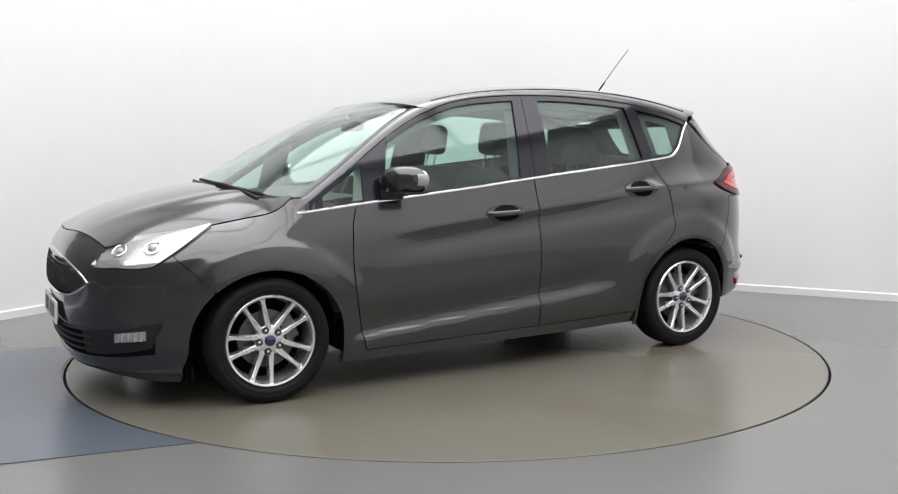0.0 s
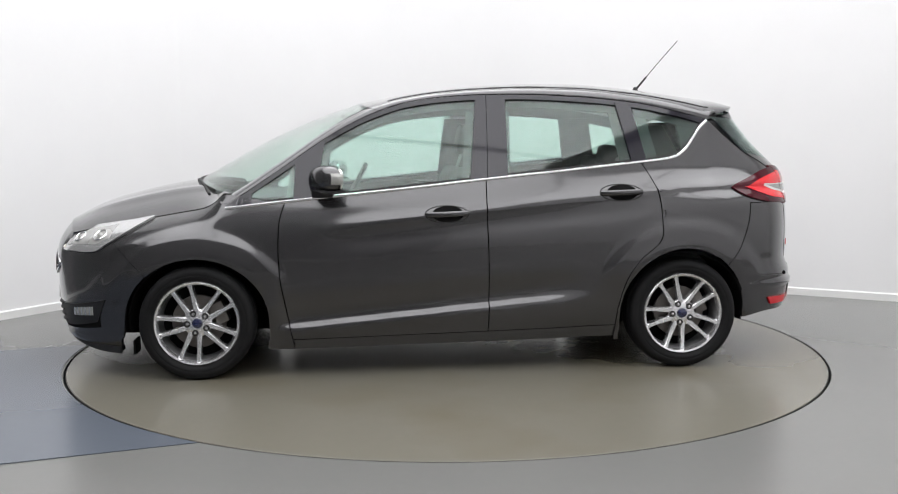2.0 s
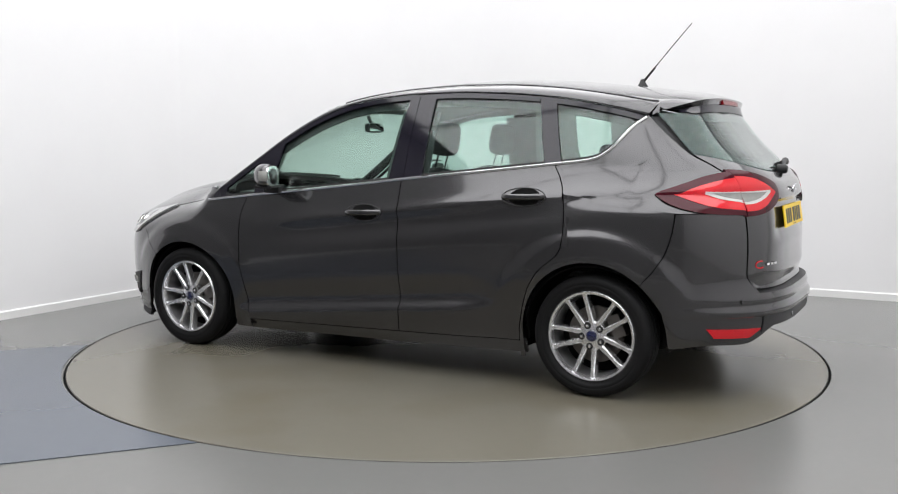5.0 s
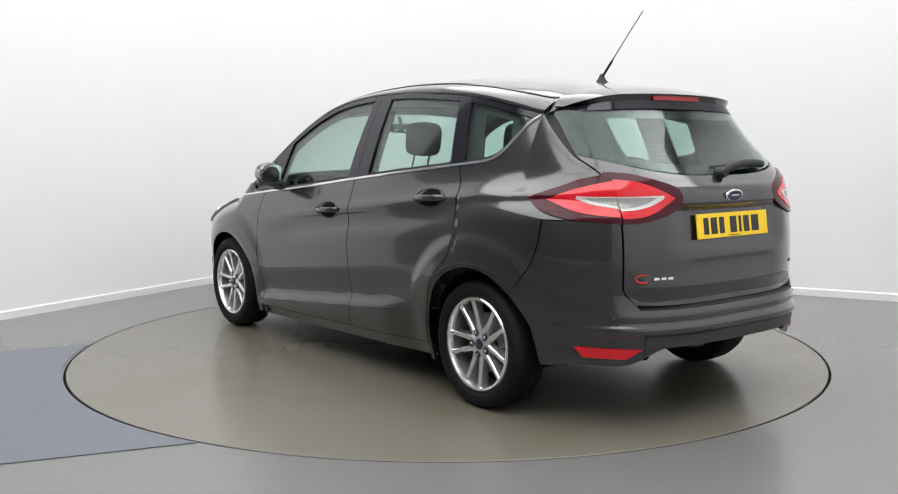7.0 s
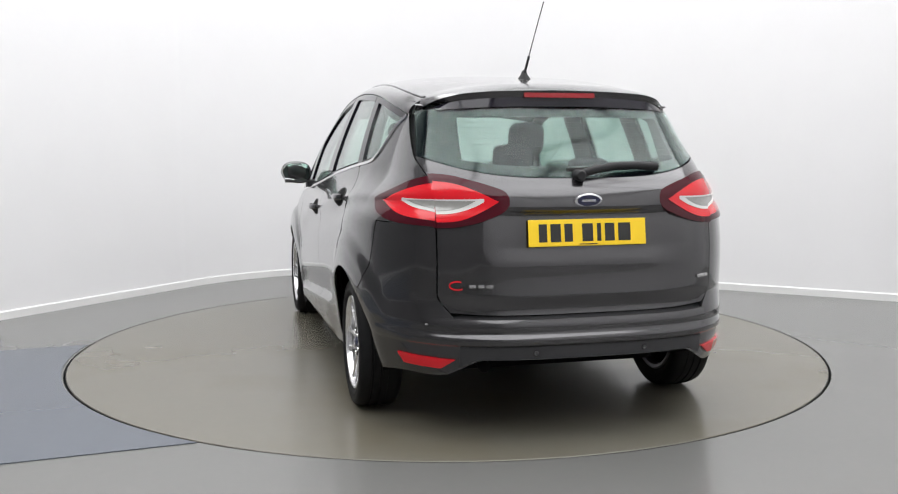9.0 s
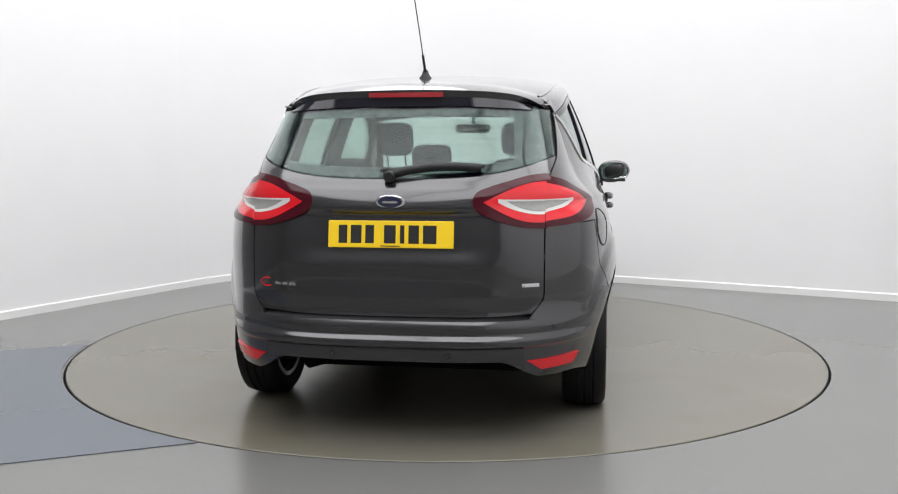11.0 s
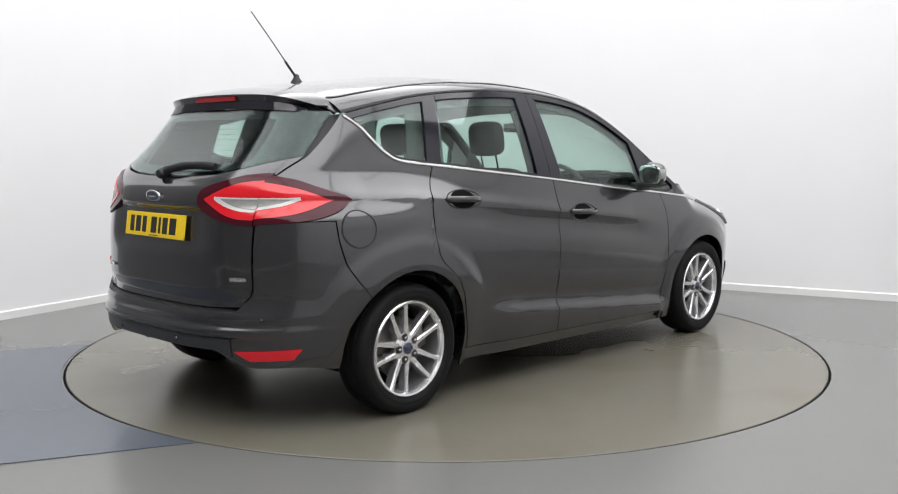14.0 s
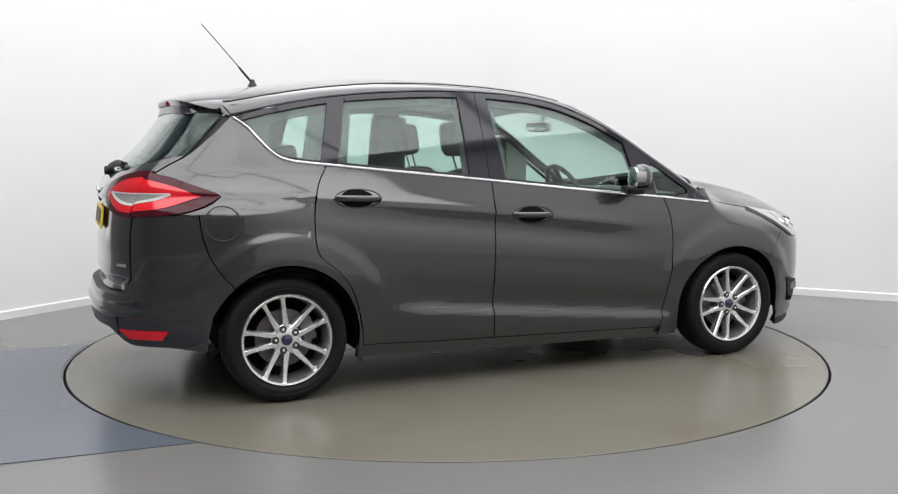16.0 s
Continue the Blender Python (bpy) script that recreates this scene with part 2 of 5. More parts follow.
# ---- the photo bay ----
def room():
    r = CORNER
    outline = [Vector((0 + r - r * math.sin(a), -r + r * math.cos(a), 0)) for a in [math.radians(90 - 90 * k / 24) for k in range(25)]]
    outline += [Vector((ROOM_X, 0, 0)), Vector((ROOM_X, -ROOM_Y, 0)), Vector((0, -ROOM_Y, 0)), Vector((0, -4.6, 0))]
    outline = [ROOM @ p for p in outline]
    c = sum(outline, Vector()) / len(outline)
    runs = {"wall_1": range(0, 26), "wall_2": (25, 26), "wall_3": (26, 27), "wall_4": (27, 28), "wall_5": (28, 29)}
    n = len(outline)

    def offset(i, d):
        a, p, b = outline[i - 1], outline[i % n], outline[(i + 1) % n]
        d1, d2 = (p - a).normalized(), (b - p).normalized()
        n1, n2 = Vector((d1.y, -d1.x, 0)), Vector((d2.y, -d2.x, 0))
        m = (n1 + n2).normalized()
        return p + m * (d / max(0.3, m.dot(n1)))
    for name, idx in runs.items():
        bm = bmesh.new()
        rows = []
        for i in idx:
            i = i % n
            rows.append([bm.verts.new((*offset(i, d).xy, z)) for d, z in ((0, -0.02), (0, ROOM_H), (-0.15, ROOM_H), (-0.15, -0.02))])
        for q0, q1 in zip(rows, rows[1:]):
            for k in range(4):
                bm.faces.new((q0[k], q0[(k + 1) % 4], q1[(k + 1) % 4], q1[k]))
        bm.faces.new(rows[0])
        bm.faces.new(rows[-1])
        bmesh.ops.recalc_face_normals(bm, faces=bm.faces)
        # walls out of view, coloured dark to darken the car's reflections
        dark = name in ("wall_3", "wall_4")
        tagged(obj(name, bm, UNLIT_TONE if dark else WALL, smooth=(name == "wall_1")), "unseen wall, coloured dark grey to stand for the unlit end of the hall" if dark else "white painted wall of a photo bay, curved in the corner", "wall", kind="structure")
    bm = bmesh.new()
    rows = []
    for i in range(0, n):
        rows.append([bm.verts.new((*offset(i, d).xy, z)) for d, z in ((0.001, 0.0), (0.016, 0.0), (0.016, 0.054), (0.010, 0.063), (0.001, 0.063))])
    for q0, q1 in zip(rows, rows[1:] + rows[:1]):
        for k in range(4):
            bm.faces.new((q0[k], q0[k + 1], q1[k + 1], q1[k]))
    bmesh.ops.recalc_face_normals(bm, faces=bm.faces)
    tagged(obj("baseboard", bm, BOARD, smooth=False), "white painted skirting board along the bay walls", "baseboard", kind="structure")
    bm = boxed(-0.3, ROOM_X + 0.3, -ROOM_Y - 0.3, 0.3, ROOM_H, ROOM_H + 0.2, m=ROOM)
    tagged(obj("ceiling", bm, CEIL, smooth=False), "plain white ceiling of the photo bay", "ceiling", kind="structure")
    # floor with a round pit for the turntable
    bm = bmesh.new()
    seg = 180
    R0 = 2.243
    rings = []
    for rad, z in ((R0, -0.12), (R0, -0.003), (R0 + 0.003, 0.0), (3.2, 0.0), (14.0, 0.0)):
        rings.append([bm.verts.new((rad * math.cos(2 * math.pi * k / seg), rad * math.sin(2 * math.pi * k / seg), z)) for k in range(seg)])
    for a, b in zip(rings, rings[1:]):
        for k in range(seg):
            bm.faces.new((a[k], a[(k + 1) % seg], b[(k + 1) % seg], b[k]))
    bmesh.ops.recalc_face_normals(bm, faces=bm.faces)
    tagged(obj("floor", bm, FLOOR, smooth=False), "glossy grey resin floor round the turntable", "floor", kind="structure")
    # blue field of the floor, up to the ring
    bm = bmesh.new()
    d = Vector((math.cos(radians(20.5)), math.sin(radians(20.5)), 0))
    nrm = Vector((-d.y, d.x, 0))
    s_hi, s_lo = Vector((-2.5, -0.13, 0)).dot(nrm), Vector((-1.39, -2.12, 0)).dot(nrm)
    inner, outer = [], []
    for k in range(41):
        s = lerp(s_hi, s_lo, k / 40)
        e = -math.sqrt(max(0, 2.252 ** 2 - s * s))
        for row, along in ((inner, e), (outer, -5.6)):
            p = d * along + nrm * s
            row.append([bm.verts.new((p.x, p.y, z)) for z in (0.004, 0.0005)])
    for row_a, row_b in ((inner, outer),):
        for k in range(40):
            bm.faces.new((row_a[k][0], row_a[k + 1][0], row_b[k + 1][0], row_b[k][0]))
            bm.faces.new((row_a[k][0], row_a[k][1], row_a[k + 1][1], row_a[k + 1][0]))
    for k in (0, 40):
        bm.faces.new((inner[k][0], outer[k][0], outer[k][1], inner[k][1]))
    bmesh.ops.recalc_face_normals(bm, faces=bm.faces)
    tagged(obj("floor_marking", bm, BLUE, smooth=False), "blue-grey painted field on the resin floor beside the turntable", "floor paint", kind="structure")


def ceiling_light(x, y, sx, sy):
    e = tagged(new("ceiling_light"), "long white ceiling light panel with a diffuser", "ceiling light", group="ceiling lights")
    e.matrix_world = in_room(x, y, ROOM_H)
    bm = bmesh.new()
    for a, b, c, d in ((-sx / 2 - .03, sx / 2 + .03, -sy / 2 - .03, -sy / 2), (-sx / 2 - .03, sx / 2 + .03, sy / 2, sy / 2 + .03), (-sx / 2 - .03, -sx / 2, -sy / 2, sy / 2), (sx / 2, sx / 2 + .03, -sy / 2, sy / 2)):
        box(bm, a, b, c, d, -0.06, 0)
    part("frame", bm, BOARD, e, smooth=False)
    part("diffuser", boxed(-sx / 2, sx / 2, -sy / 2, sy / 2, -0.045, -0.005), PANEL, e, smooth=False)
    area_lamp("ceiling_lamp", x, y, sx * 0.96, sy * 0.96, LAMP_POWER * sx * sy)


def turntable():
    bm = bmesh.new()
    seg = 180
    rings = []
    for rad, z in ((2.229, -0.1), (2.229, -0.003), (2.226, 0.0), (1.2, 0.0), (0.4, 0.0)):
        rings.append([bm.verts.new((rad * math.cos(2 * math.pi * k / seg), rad * math.sin(2 * math.pi * k / seg), z)) for k in range(seg)])
    for a, b in zip(rings, rings[1:]):
        for k in range(seg):
            bm.faces.new((a[k], a[(k + 1) % seg], b[(k + 1) % seg], b[k]))
    bm.faces.new(rings[-1])
    bmesh.ops.recalc_face_normals(bm, faces=bm.faces)
    ob = tagged(obj("turntable", bm, DISC, smooth=False), "round grey resin-coated turntable flush with the floor", "turntable")
    bm = bmesh.new()
    for rad in ((2.2295, 2.231),):
        lathe(bm, [(rad[0], -0.09), (rad[1], -0.09), (rad[1], -0.004), (rad[0], -0.004), (rad[0], -0.09)], 180, Matrix.Rotation(math.pi / 2, 4, "X"))
    part("edge_band", bm, STEEL, ob, "thin dark steel edge band")
    return ob


room()
for ly in (-1.9, -5.2, -8.5):
    for lx in (2.4, 6.5):
        ceiling_light(lx, ly, 4.04, 3.24)
TABLE = turntable()

# ---- the car: x ahead, y to its left, z up, middle of the wheelbase at x 0 ----
CAR = tagged(new("car"), "dark grey metallic five-door family car parked on the turntable", "car")
HUB_X, HUB_Z = 1.324, 0.302

half_w = spline([(0.10, .835), (.17, .850), (.24, .868), (.32, .880), (.42, .892), (.55, .901), (.68, .903), (.78, .899), (.86, .889), (.93, .872), (1.00, .851), (1.06, .832), (1.15, .804), (1.28, .757), (1.40, .706), (1.52, .648), (1.65, .57)])
x_front = spline([(.10, 2.03), (.16, 2.11), (.22, 2.155), (.32, 2.178), (.48, 2.195), (.60, 2.192), (.70, 2.172), (.78, 2.132), (.84, 2.07), (.90, 1.95), (1.0, 1.75)])
x_rear = spline([(.14, -1.98), (.20, -2.09), (.30, -2.143), (.40, -2.158), (.50, -2.160), (.545, -2.143), (.60, -2.128), (.70, -2.128), (.80, -2.125), (.90, -2.115), (1.0, -2.095), (1.08, -2.055), (1.13, -2.005), (1.27, -1.865), (1.40, -1.765), (1.48, -1.70), (1.6, -1.6)])
belt = spline([(1.165, .913), (.814, .951), (.194, 1.013), (-.232, 1.060), (-.70, 1.107), (-1.10, 1.149), (-1.24, 1.164), (-1.30, 1.178), (-1.355, 1.213), (-1.41, 1.275), (-1.46, 1.335), (-1.515, 1.378)])
frame_top = spline([(1.165, .925), (1.06, .992), (.826, 1.150), (.636, 1.280), (.50, 1.358), (.384, 1.412), (.195, 1.473), (0, 1.502), (-.20, 1.515), (-.436, 1.518), (-.754, 1.505), (-1.073, 1.474), (-1.331, 1.426), (-1.515, 1.380)])
bonnet_front_y = spline([(2.05, .60), (1.85, .665), (1.70, .70)])
hood_edge_z = spline([(2.05, .762), (1.85, .805), (1.70, .832), (1.55, .860), (1.40, .886), (1.30, .905), (1.24, .93), (1.18, .985)])
hood_mid_z = spline([(2.16, .788), (2.10, .838), (1.914, .930), (1.75, .976), (1.63, 1.004), (1.45, 1.036), (1.30, 1.050)])
roof_mid_z = spline([(.50, 1.478), (.40, 1.500), (.20, 1.536), (0, 1.566), (-.24, 1.590), (-.48, 1.604), (-.75, 1.607), (-1.0, 1.592), (-1.2, 1.571), (-1.43, 1.543), (-1.62, 1.518)])


def tilt(x, z):
    return z + 0.065 * max(-1.3, min(1.3, x))


def width(x, z):
    w = half_w(tilt(x, z))
    zt = tilt(x, z)
    # upper body draws in towards the back
    if x < -0.2:
        w *= 1 - 0.058 * min(2.3, ((-0.2 - x) / 0.95) ** 2.6) * smooth01(0.82, 1.05, zt)
    # flared wheel openings
    for xc, rz in ((HUB_X, 0.348), (-HUB_X, 0.372)):
        r = math.hypot((x - xc) / 0.375, (z - HUB_Z) / rz)
        w += 0.008 * math.exp(-((r - 1.06) / 0.16) ** 2) * (1 if z > 0.2 else 0.5)
        w += 0.018 * smooth01(1.48, 1.28, r) * smooth01(0.42, 0.62, z)
    # pressed ledge above the sill
    zc = 0.285 + 0.093 * (0.87 - x)
    fade = smooth01(-0.86, -0.55, x) * smooth01(0.93, 0.80, x)
    w += fade * (0.022 * smooth01(zc + 0.004, zc - 0.022, z) - 0.014 * math.exp(-((z - zc - 0.05) / 0.07) ** 2))
    # shoulder press through the door handles
    zs = 0.862 - 0.042 * x
    dz = zt - zs
    fade = smooth01(0.85, 0.35, x)
    w += 0.010 * fade * math.exp(-(dz / (0.034 if dz > 0 else 0.013)) ** 2)
    w -= 0.012 * fade * smooth01(-1.5, -1.0, x) * math.exp(-((dz + .075) / 0.05) ** 2)
    # the front wing rolls over to the bonnet
    if x > 1.0:
        ze = hood_edge_z(min(x, 2.05))
        k = min(1.3, max(0.0, (z - (ze - 0.13)) / 0.13))
        w -= 0.135 * k * k * smooth01(1.08, 1.42, x)
    return w


NF, XF0, XR0 = 3.0, 1.15, -1.0


def tail_n(z):
    """The tail is squarer in plan above the lamps."""
    return 3.2 + 1.6 * smooth01(0.97, 1.15, z)


def side_y(x, z):
    """Outer face of the side at x, z."""
    w = width(x, z)
    if x > XF0:
        t = min(0.9999, (x - XF0) / (x_front(z) - XF0))
        return w * (1 - t ** NF) ** (1 / NF)
    if x < XR0:
        t = min(0.9999, (XR0 - x) / (XR0 - x_rear(z)))
        return w * (1 - t ** tail_n(z)) ** (1 / tail_n(z))
    return w


def rear_x(y, z):
    w = width(-1.85, z)
    t = min(0.9999, abs(y) / w)
    return XR0 - (XR0 - x_rear(z)) * (1 - t ** tail_n(z)) ** (1 / tail_n(z))


def hood_edge_y(x):
    """Half width of the bonnet: it meets the wing."""
    return lerp(side_y(min(x, 1.95), hood_edge_z(x)), bonnet_front_y(x), smooth01(1.60, 1.98, x))


def front_x(y, z):
    w = width(1.9, z)
    t = min(0.9999, abs(y) / w)
    return XF0 + (x_front(z) - XF0) * (1 - t ** NF) ** (1 / NF)


def rear_at(th, z):
    """Round the tail: th 0 at the side, 90 at the middle."""
    s, c = math.sin(radians(th)), math.cos(radians(th))
    x = XR0 - (XR0 - x_rear(z)) * max(s, 0) ** (2 / tail_n(z))
    return (x, width(x, z) * max(c, 0) ** (2 / tail_n(z)), z)


def front_at(th, z):
    s, c = math.sin(radians(th)), math.cos(radians(th))
    x = XF0 + (x_front(z) - XF0) * max(s, 0) ** (2 / NF)
    return (x, width(x, z) * max(c, 0) ** (2 / NF), z)


def rear_th(z, x=None, y=None):
    if x is not None:
        return math.degrees(math.asin(min(1, max(0, (XR0 - x) / (XR0 - x_rear(z)))) ** (tail_n(z) / 2)))
    lo, hi = 0.0, 90.0
    for _ in range(24):
        mid = (lo + hi) / 2
        if rear_at(mid, z)[1] > y:
            lo = mid
        else:
            hi = mid
    return lo


def front_th(z, x=None, y=None):
    if x is not None:
        return math.degrees(math.asin(min(1, max(0, (x - XF0) / (x_front(z) - XF0))) ** (NF / 2)))
    lo, hi = 0.0, 90.0
    for _ in range(40):
        mid = (lo + hi) / 2
        if front_at(mid, z)[1] > y:
            lo = mid
        else:
            hi = mid
    return lo


GAP = 0.0030
door_front = spline([(1.0, .845), (.953, .851), (.88, .876), (.82, .888), (.68, .893), (.544, .886), (.40, .862), (.27, .838), (.15, .812)])
door_rear = spline([(1.20, -1.060), (1.144, -1.091), (1.07, -1.135), (1.005, -1.163), (.90, -1.183), (.789, -1.187), (.745, -1.183), (.711, -1.168), (.67, -1.125), (.633, -1.078), (.58, -1.035), (.523, -1.002), (.45, -.975), (.381, -.958), (.30, -.944), (.15, -.935)])


def door_mid(z):
    return -0.226 - 0.006 * math.sin((z - .2) * 6)


def door_low(x):
    return 0.209 + 0.0225 * (0.88 - x)


def wing_cut(z):
    """Where the front bumper meets the wing, and the wheel opening below."""
    if z > 0.557:
        return lerp(1.581, 1.765, min(1, (z - 0.557) / 0.183))
    d = (z - HUB_Z) / 0.348
    return HUB_X + 0.378 * math.sqrt(max(0.0, 1 - d * d)) if z > HUB_Z else HUB_X + 0.378 + (HUB_Z - z) * 0.15


tail_cut = spline([(.574, -1.570), (.649, -1.634), (.745, -1.684), (.851, -1.710), (.925, -1.715), (1.2, -1.715)])


def wheel_rear(z):
    if z > 0.574:
        return tail_cut(z)
    d = (z - HUB_Z) / 0.372
    return -HUB_X - 0.362 * math.sqrt(max(0.0, 1 - d * d)) if z > HUB_Z else -HUB_X - 0.362 - (HUB_Z - z) * 0.1


def solve_xz(a, b, xl, xr, zl, zh, x0, x1):
    x = lerp(x0, x1, a)
    z = 0
    for _ in range(6):
        z = lerp(zl(x), zh(x), b)
        x = lerp(xl(z), xr(z), a)
    return x, z


tail_edge = spline([(.53, .558), (.56, .580), (.60, .612), (.63, .6222), (.90, .6222), (1.08, .626), (1.14, .643), (1.19, .656), (1.28, .648), (1.42, .622)])


def split_z(x):
    return lerp(1.0, .918, min(1, max(0, (-1.165 - x) / .55)))


def wing_in(x, z):
    top = hood_edge_z(x) - .003 if x > 1.18 else lerp(belt(.86) - .012, .982, smooth01(.85, 1.18, x))
    cut = 9 if z < .74 else lerp(1.765, 1.60, (z - .74) / .12)
    return x > door_front(z) + GAP and z < top and x < max(cut, 1.60 if z > .74 else 0) - GAP


def quarter_in(x, z):
    return x < door_rear(z) - GAP and z < split_z(x) and x > tail_cut(z) + GAP


FANS = {}


def arch_panel(name, xc, rx, rz, s, inside, corners, deg0, deg1):
    """A body panel fanned out from a wheel opening to its own edges."""
    angs = list(np.linspace(deg0, deg1, 90))
    for cx, cz in corners:
        angs.append(math.degrees(math.atan2((cz - HUB_Z) / rz, (cx - xc) / rx)))
    lo, hi = min(deg0, deg1), max(deg0, deg1)
    angs = [a + 360 if a < lo - 1 else a for a in angs]
    angs = sorted([a for a in angs if lo <= a <= hi])
    keep = [angs[0]]
    for a in angs[1:]:
        if a - keep[-1] > .04:
            keep.append(a)
    spans = FANS.setdefault(name, [])
    for a in ([] if spans else keep):
        c, sn = math.cos(radians(a)), math.sin(radians(a))
        if sn < 0:
            c = math.copysign(1, c)
        out = 1.0
        low = sn if sn < 0 else 0
        at = lambda k: inside(xc + rx * c * k, HUB_Z + rz * (low or sn * k))
        while out < 4 and at(out + .05):
            out += .05
        step = .025
        for _ in range(8):
            if at(out + step):
                out += step
            step /= 2
        spans.append((c, sn, max(out, 1.004)))
    n = len(keep) - 1

    def f(a, b):
        c, sn, out = spans[round(a * n)]
        k = lerp(1.0, out, b)
        x, z = xc + rx * c * k, HUB_Z + rz * sn * (k if sn > 0 else 1)
        return (x, side_y(x, z), z)
    return sheet(name, f, n, 22, PAINT, CAR, side=s, out=(0, 1, 0.1))


def hood_lead(y):
    """Front edge of the bonnet."""
    t = min(1, abs(y) / .606)
    x = lerp(2.125, 2.02, t * t)
    zc, ze = hood_mid_z(x), hood_edge_z(x) + .002
    return x, zc - (zc - ze) * t ** 2.6


def build_body():
    P = CAR
    for s in (1, -1):
        who = s

        # front wing, fanned round the wheel opening
        arch_panel("front_wing", HUB_X, .378, .348, who, wing_in,
                   [(.862, .30), (.888, .78), (.852, .945), (1.19, .98), (1.27, .915), (1.55, .860), (1.64, .846), (1.765, .74)], 205, 47.3)

        def fdoor(a, b):
            x, z = solve_xz(a, b, lambda z: door_mid(z) + GAP, lambda z: door_front(z) - GAP, lambda x: door_low(x), lambda x: belt(x) - 0.010, -.2, .85)
            return (x, side_y(x, z), z)
        d = sheet("front_door", fdoor, 40, 44, PAINT, P, side=who, out=(0, 1, 0.1))
        handle(d, -0.003, 0.868, who)

        def rdoor(a, b):
            x, z = solve_xz(a, b, lambda z: door_rear(z) + GAP, lambda z: door_mid(z) - GAP, lambda x: door_low(x), lambda x: belt(x) - 0.010, -.95, -.25)
            return (x, side_y(x, z), z)
        d = sheet("rear_door", rdoor, 40, 44, PAINT, P, side=who, out=(0, 1, 0.1))
        handle(d, -0.960, 0.976, who)

        # sill under the doors
        def sill(a, b):
            x = lerp(.955, -.968, a)
            z = lerp(0.164 - 0.017 * x, door_low(x) - 0.006, b)
            return (x, side_y(x, door_low(x)) - 0.032 * (1 - b) - .009, z)
        sheet("sill", sill, 40, 5, PAINT, P, "grey painted sill panel", side=who, out=(0, 1, 0), thick=0.02)

        # quarter panel, from the rear door over the wheel to the tailgate
        def quarter_top(a, b):
            z = lerp(lerp(1.0, .918, min(1, a * 1.6)), 1.44, b)
            p = (0, 0, z)
            for _ in range(3):
                p = quarter_point(a, z)
                z = lerp(split_z(p[0]), 1.44, b)
            return quarter_point(a, z)

        def quarter_point(a, z):
            if z < 1.14:
                x0 = door_rear(z) - GAP
            else:
                lo, hi = -1.53, -1.09
                for _ in range(20):
                    m = (lo + hi) / 2
                    if belt(m) - .008 > z:
                        lo = m
                    else:
                        hi = m
                x0 = lo
                if z > 1.36:
                    x0 = lerp(-1.515, -1.53, min(1, (z - 1.36) / .06)) if z < 1.385 else -1.52
            th0 = rear_th(z, x=x0)
            th1 = rear_th(z, y=tail_edge(z))
            # even spacing along the bend
            p0, p1 = rear_at(th0, z), rear_at(th1, z)
            lo, hi = th0, th1
            key = lambda p: (-p[0]) * 1.0 - p[1]
            k = lerp(key(p0), key(p1), a)
            for _ in range(18):
                m = (lo + hi) / 2
                if key(rear_at(m, z)) < k:
                    lo = m
                else:
                    hi = m
            return rear_at(lo, z)
        q = arch_panel("quarter_panel", -HUB_X, .362, .372, who, quarter_in,
                       [(-1.165, 1.0), (-1.187, .78), (-1.03, .58), (-.955, .34), (-1.715, .918)] + [(tail_cut(z) + .005, z) for z in np.linspace(.578, .915, 24)], 148, -22)
        sheet("upper_quarter", quarter_top, 44, 40, PAINT, q, side=who, out=(-.5, 1, 0.1))
        if s < 0:
            filler_flap(q)
        greenhouse(who)
        tail_lamp(who)
        head_lamp(who)
        door_mirror(who)
    # bumpers
    def bumper_rear(a, b):
        s = 1 if a > .5 else -1
        t = abs(a - .5) * 2
        z = lerp(.25, .53, b)
        for _ in range(3):
            th = lerp(90, rear_th(z, x=wheel_rear(z) - GAP), t ** .9)
            y = rear_at(th, z)[1]
            low = .252 + .036 * smooth01(.86, .72, y) + .076 * smooth01(.62, .44, y)
            z = lerp(low, .530 + .004 * smooth01(.4, .7, y), b)
        x, y, z = rear_at(th, z)
        mid = smooth01(.92, .70, y)
        x -= mid * (0.016 * smooth01(.478, .448, z) * smooth01(.420, .428, z))
        return (x, y * s, z)
    rb = sheet("rear_bumper", bumper_rear, 96, 40, PAINT, P, "grey painted rear bumper", out=(-1, 0, 0), thick=0.02)

    def ledge(a, b):
        y = lerp(-.60, .60, a)
        z = .531 + .012 * b
        return (lerp(rear_x(y, .530) + .0, rear_x(y, .6) + .05, b), y, z)
    sheet("loading_edge", ledge, 40, 4, PLASTIC, rb, "black loading edge", out=(0, 0, 1), thick=.01)
    for s in (1, -1):
        def corner(a, b):
            z = lerp(.5335, .914, b)
            e = tail_edge(z)
            th0, th1 = rear_th(z, y=e), rear_th(z, x=(wheel_rear(z) if z < .574 else tail_cut(z)) - GAP)
            p0, p1 = rear_at(th0, z), rear_at(th1, z)
            key = lambda p: p[0] + p[1]
            lo, hi = th1, th0
            k = lerp(key(p0), key(p1), a)
            for _ in range(28):
                m = (lo + hi) / 2
                if key(rear_at(m, z)) > k:
                    lo = m
                else:
                    hi = m
            return rear_at(lo, z)
        sheet("bumper_corner", corner, 30, 30, PAINT, rb, side=s, out=(-.7, .7, 0), thick=.015)
    rear_bumper_bits(rb)

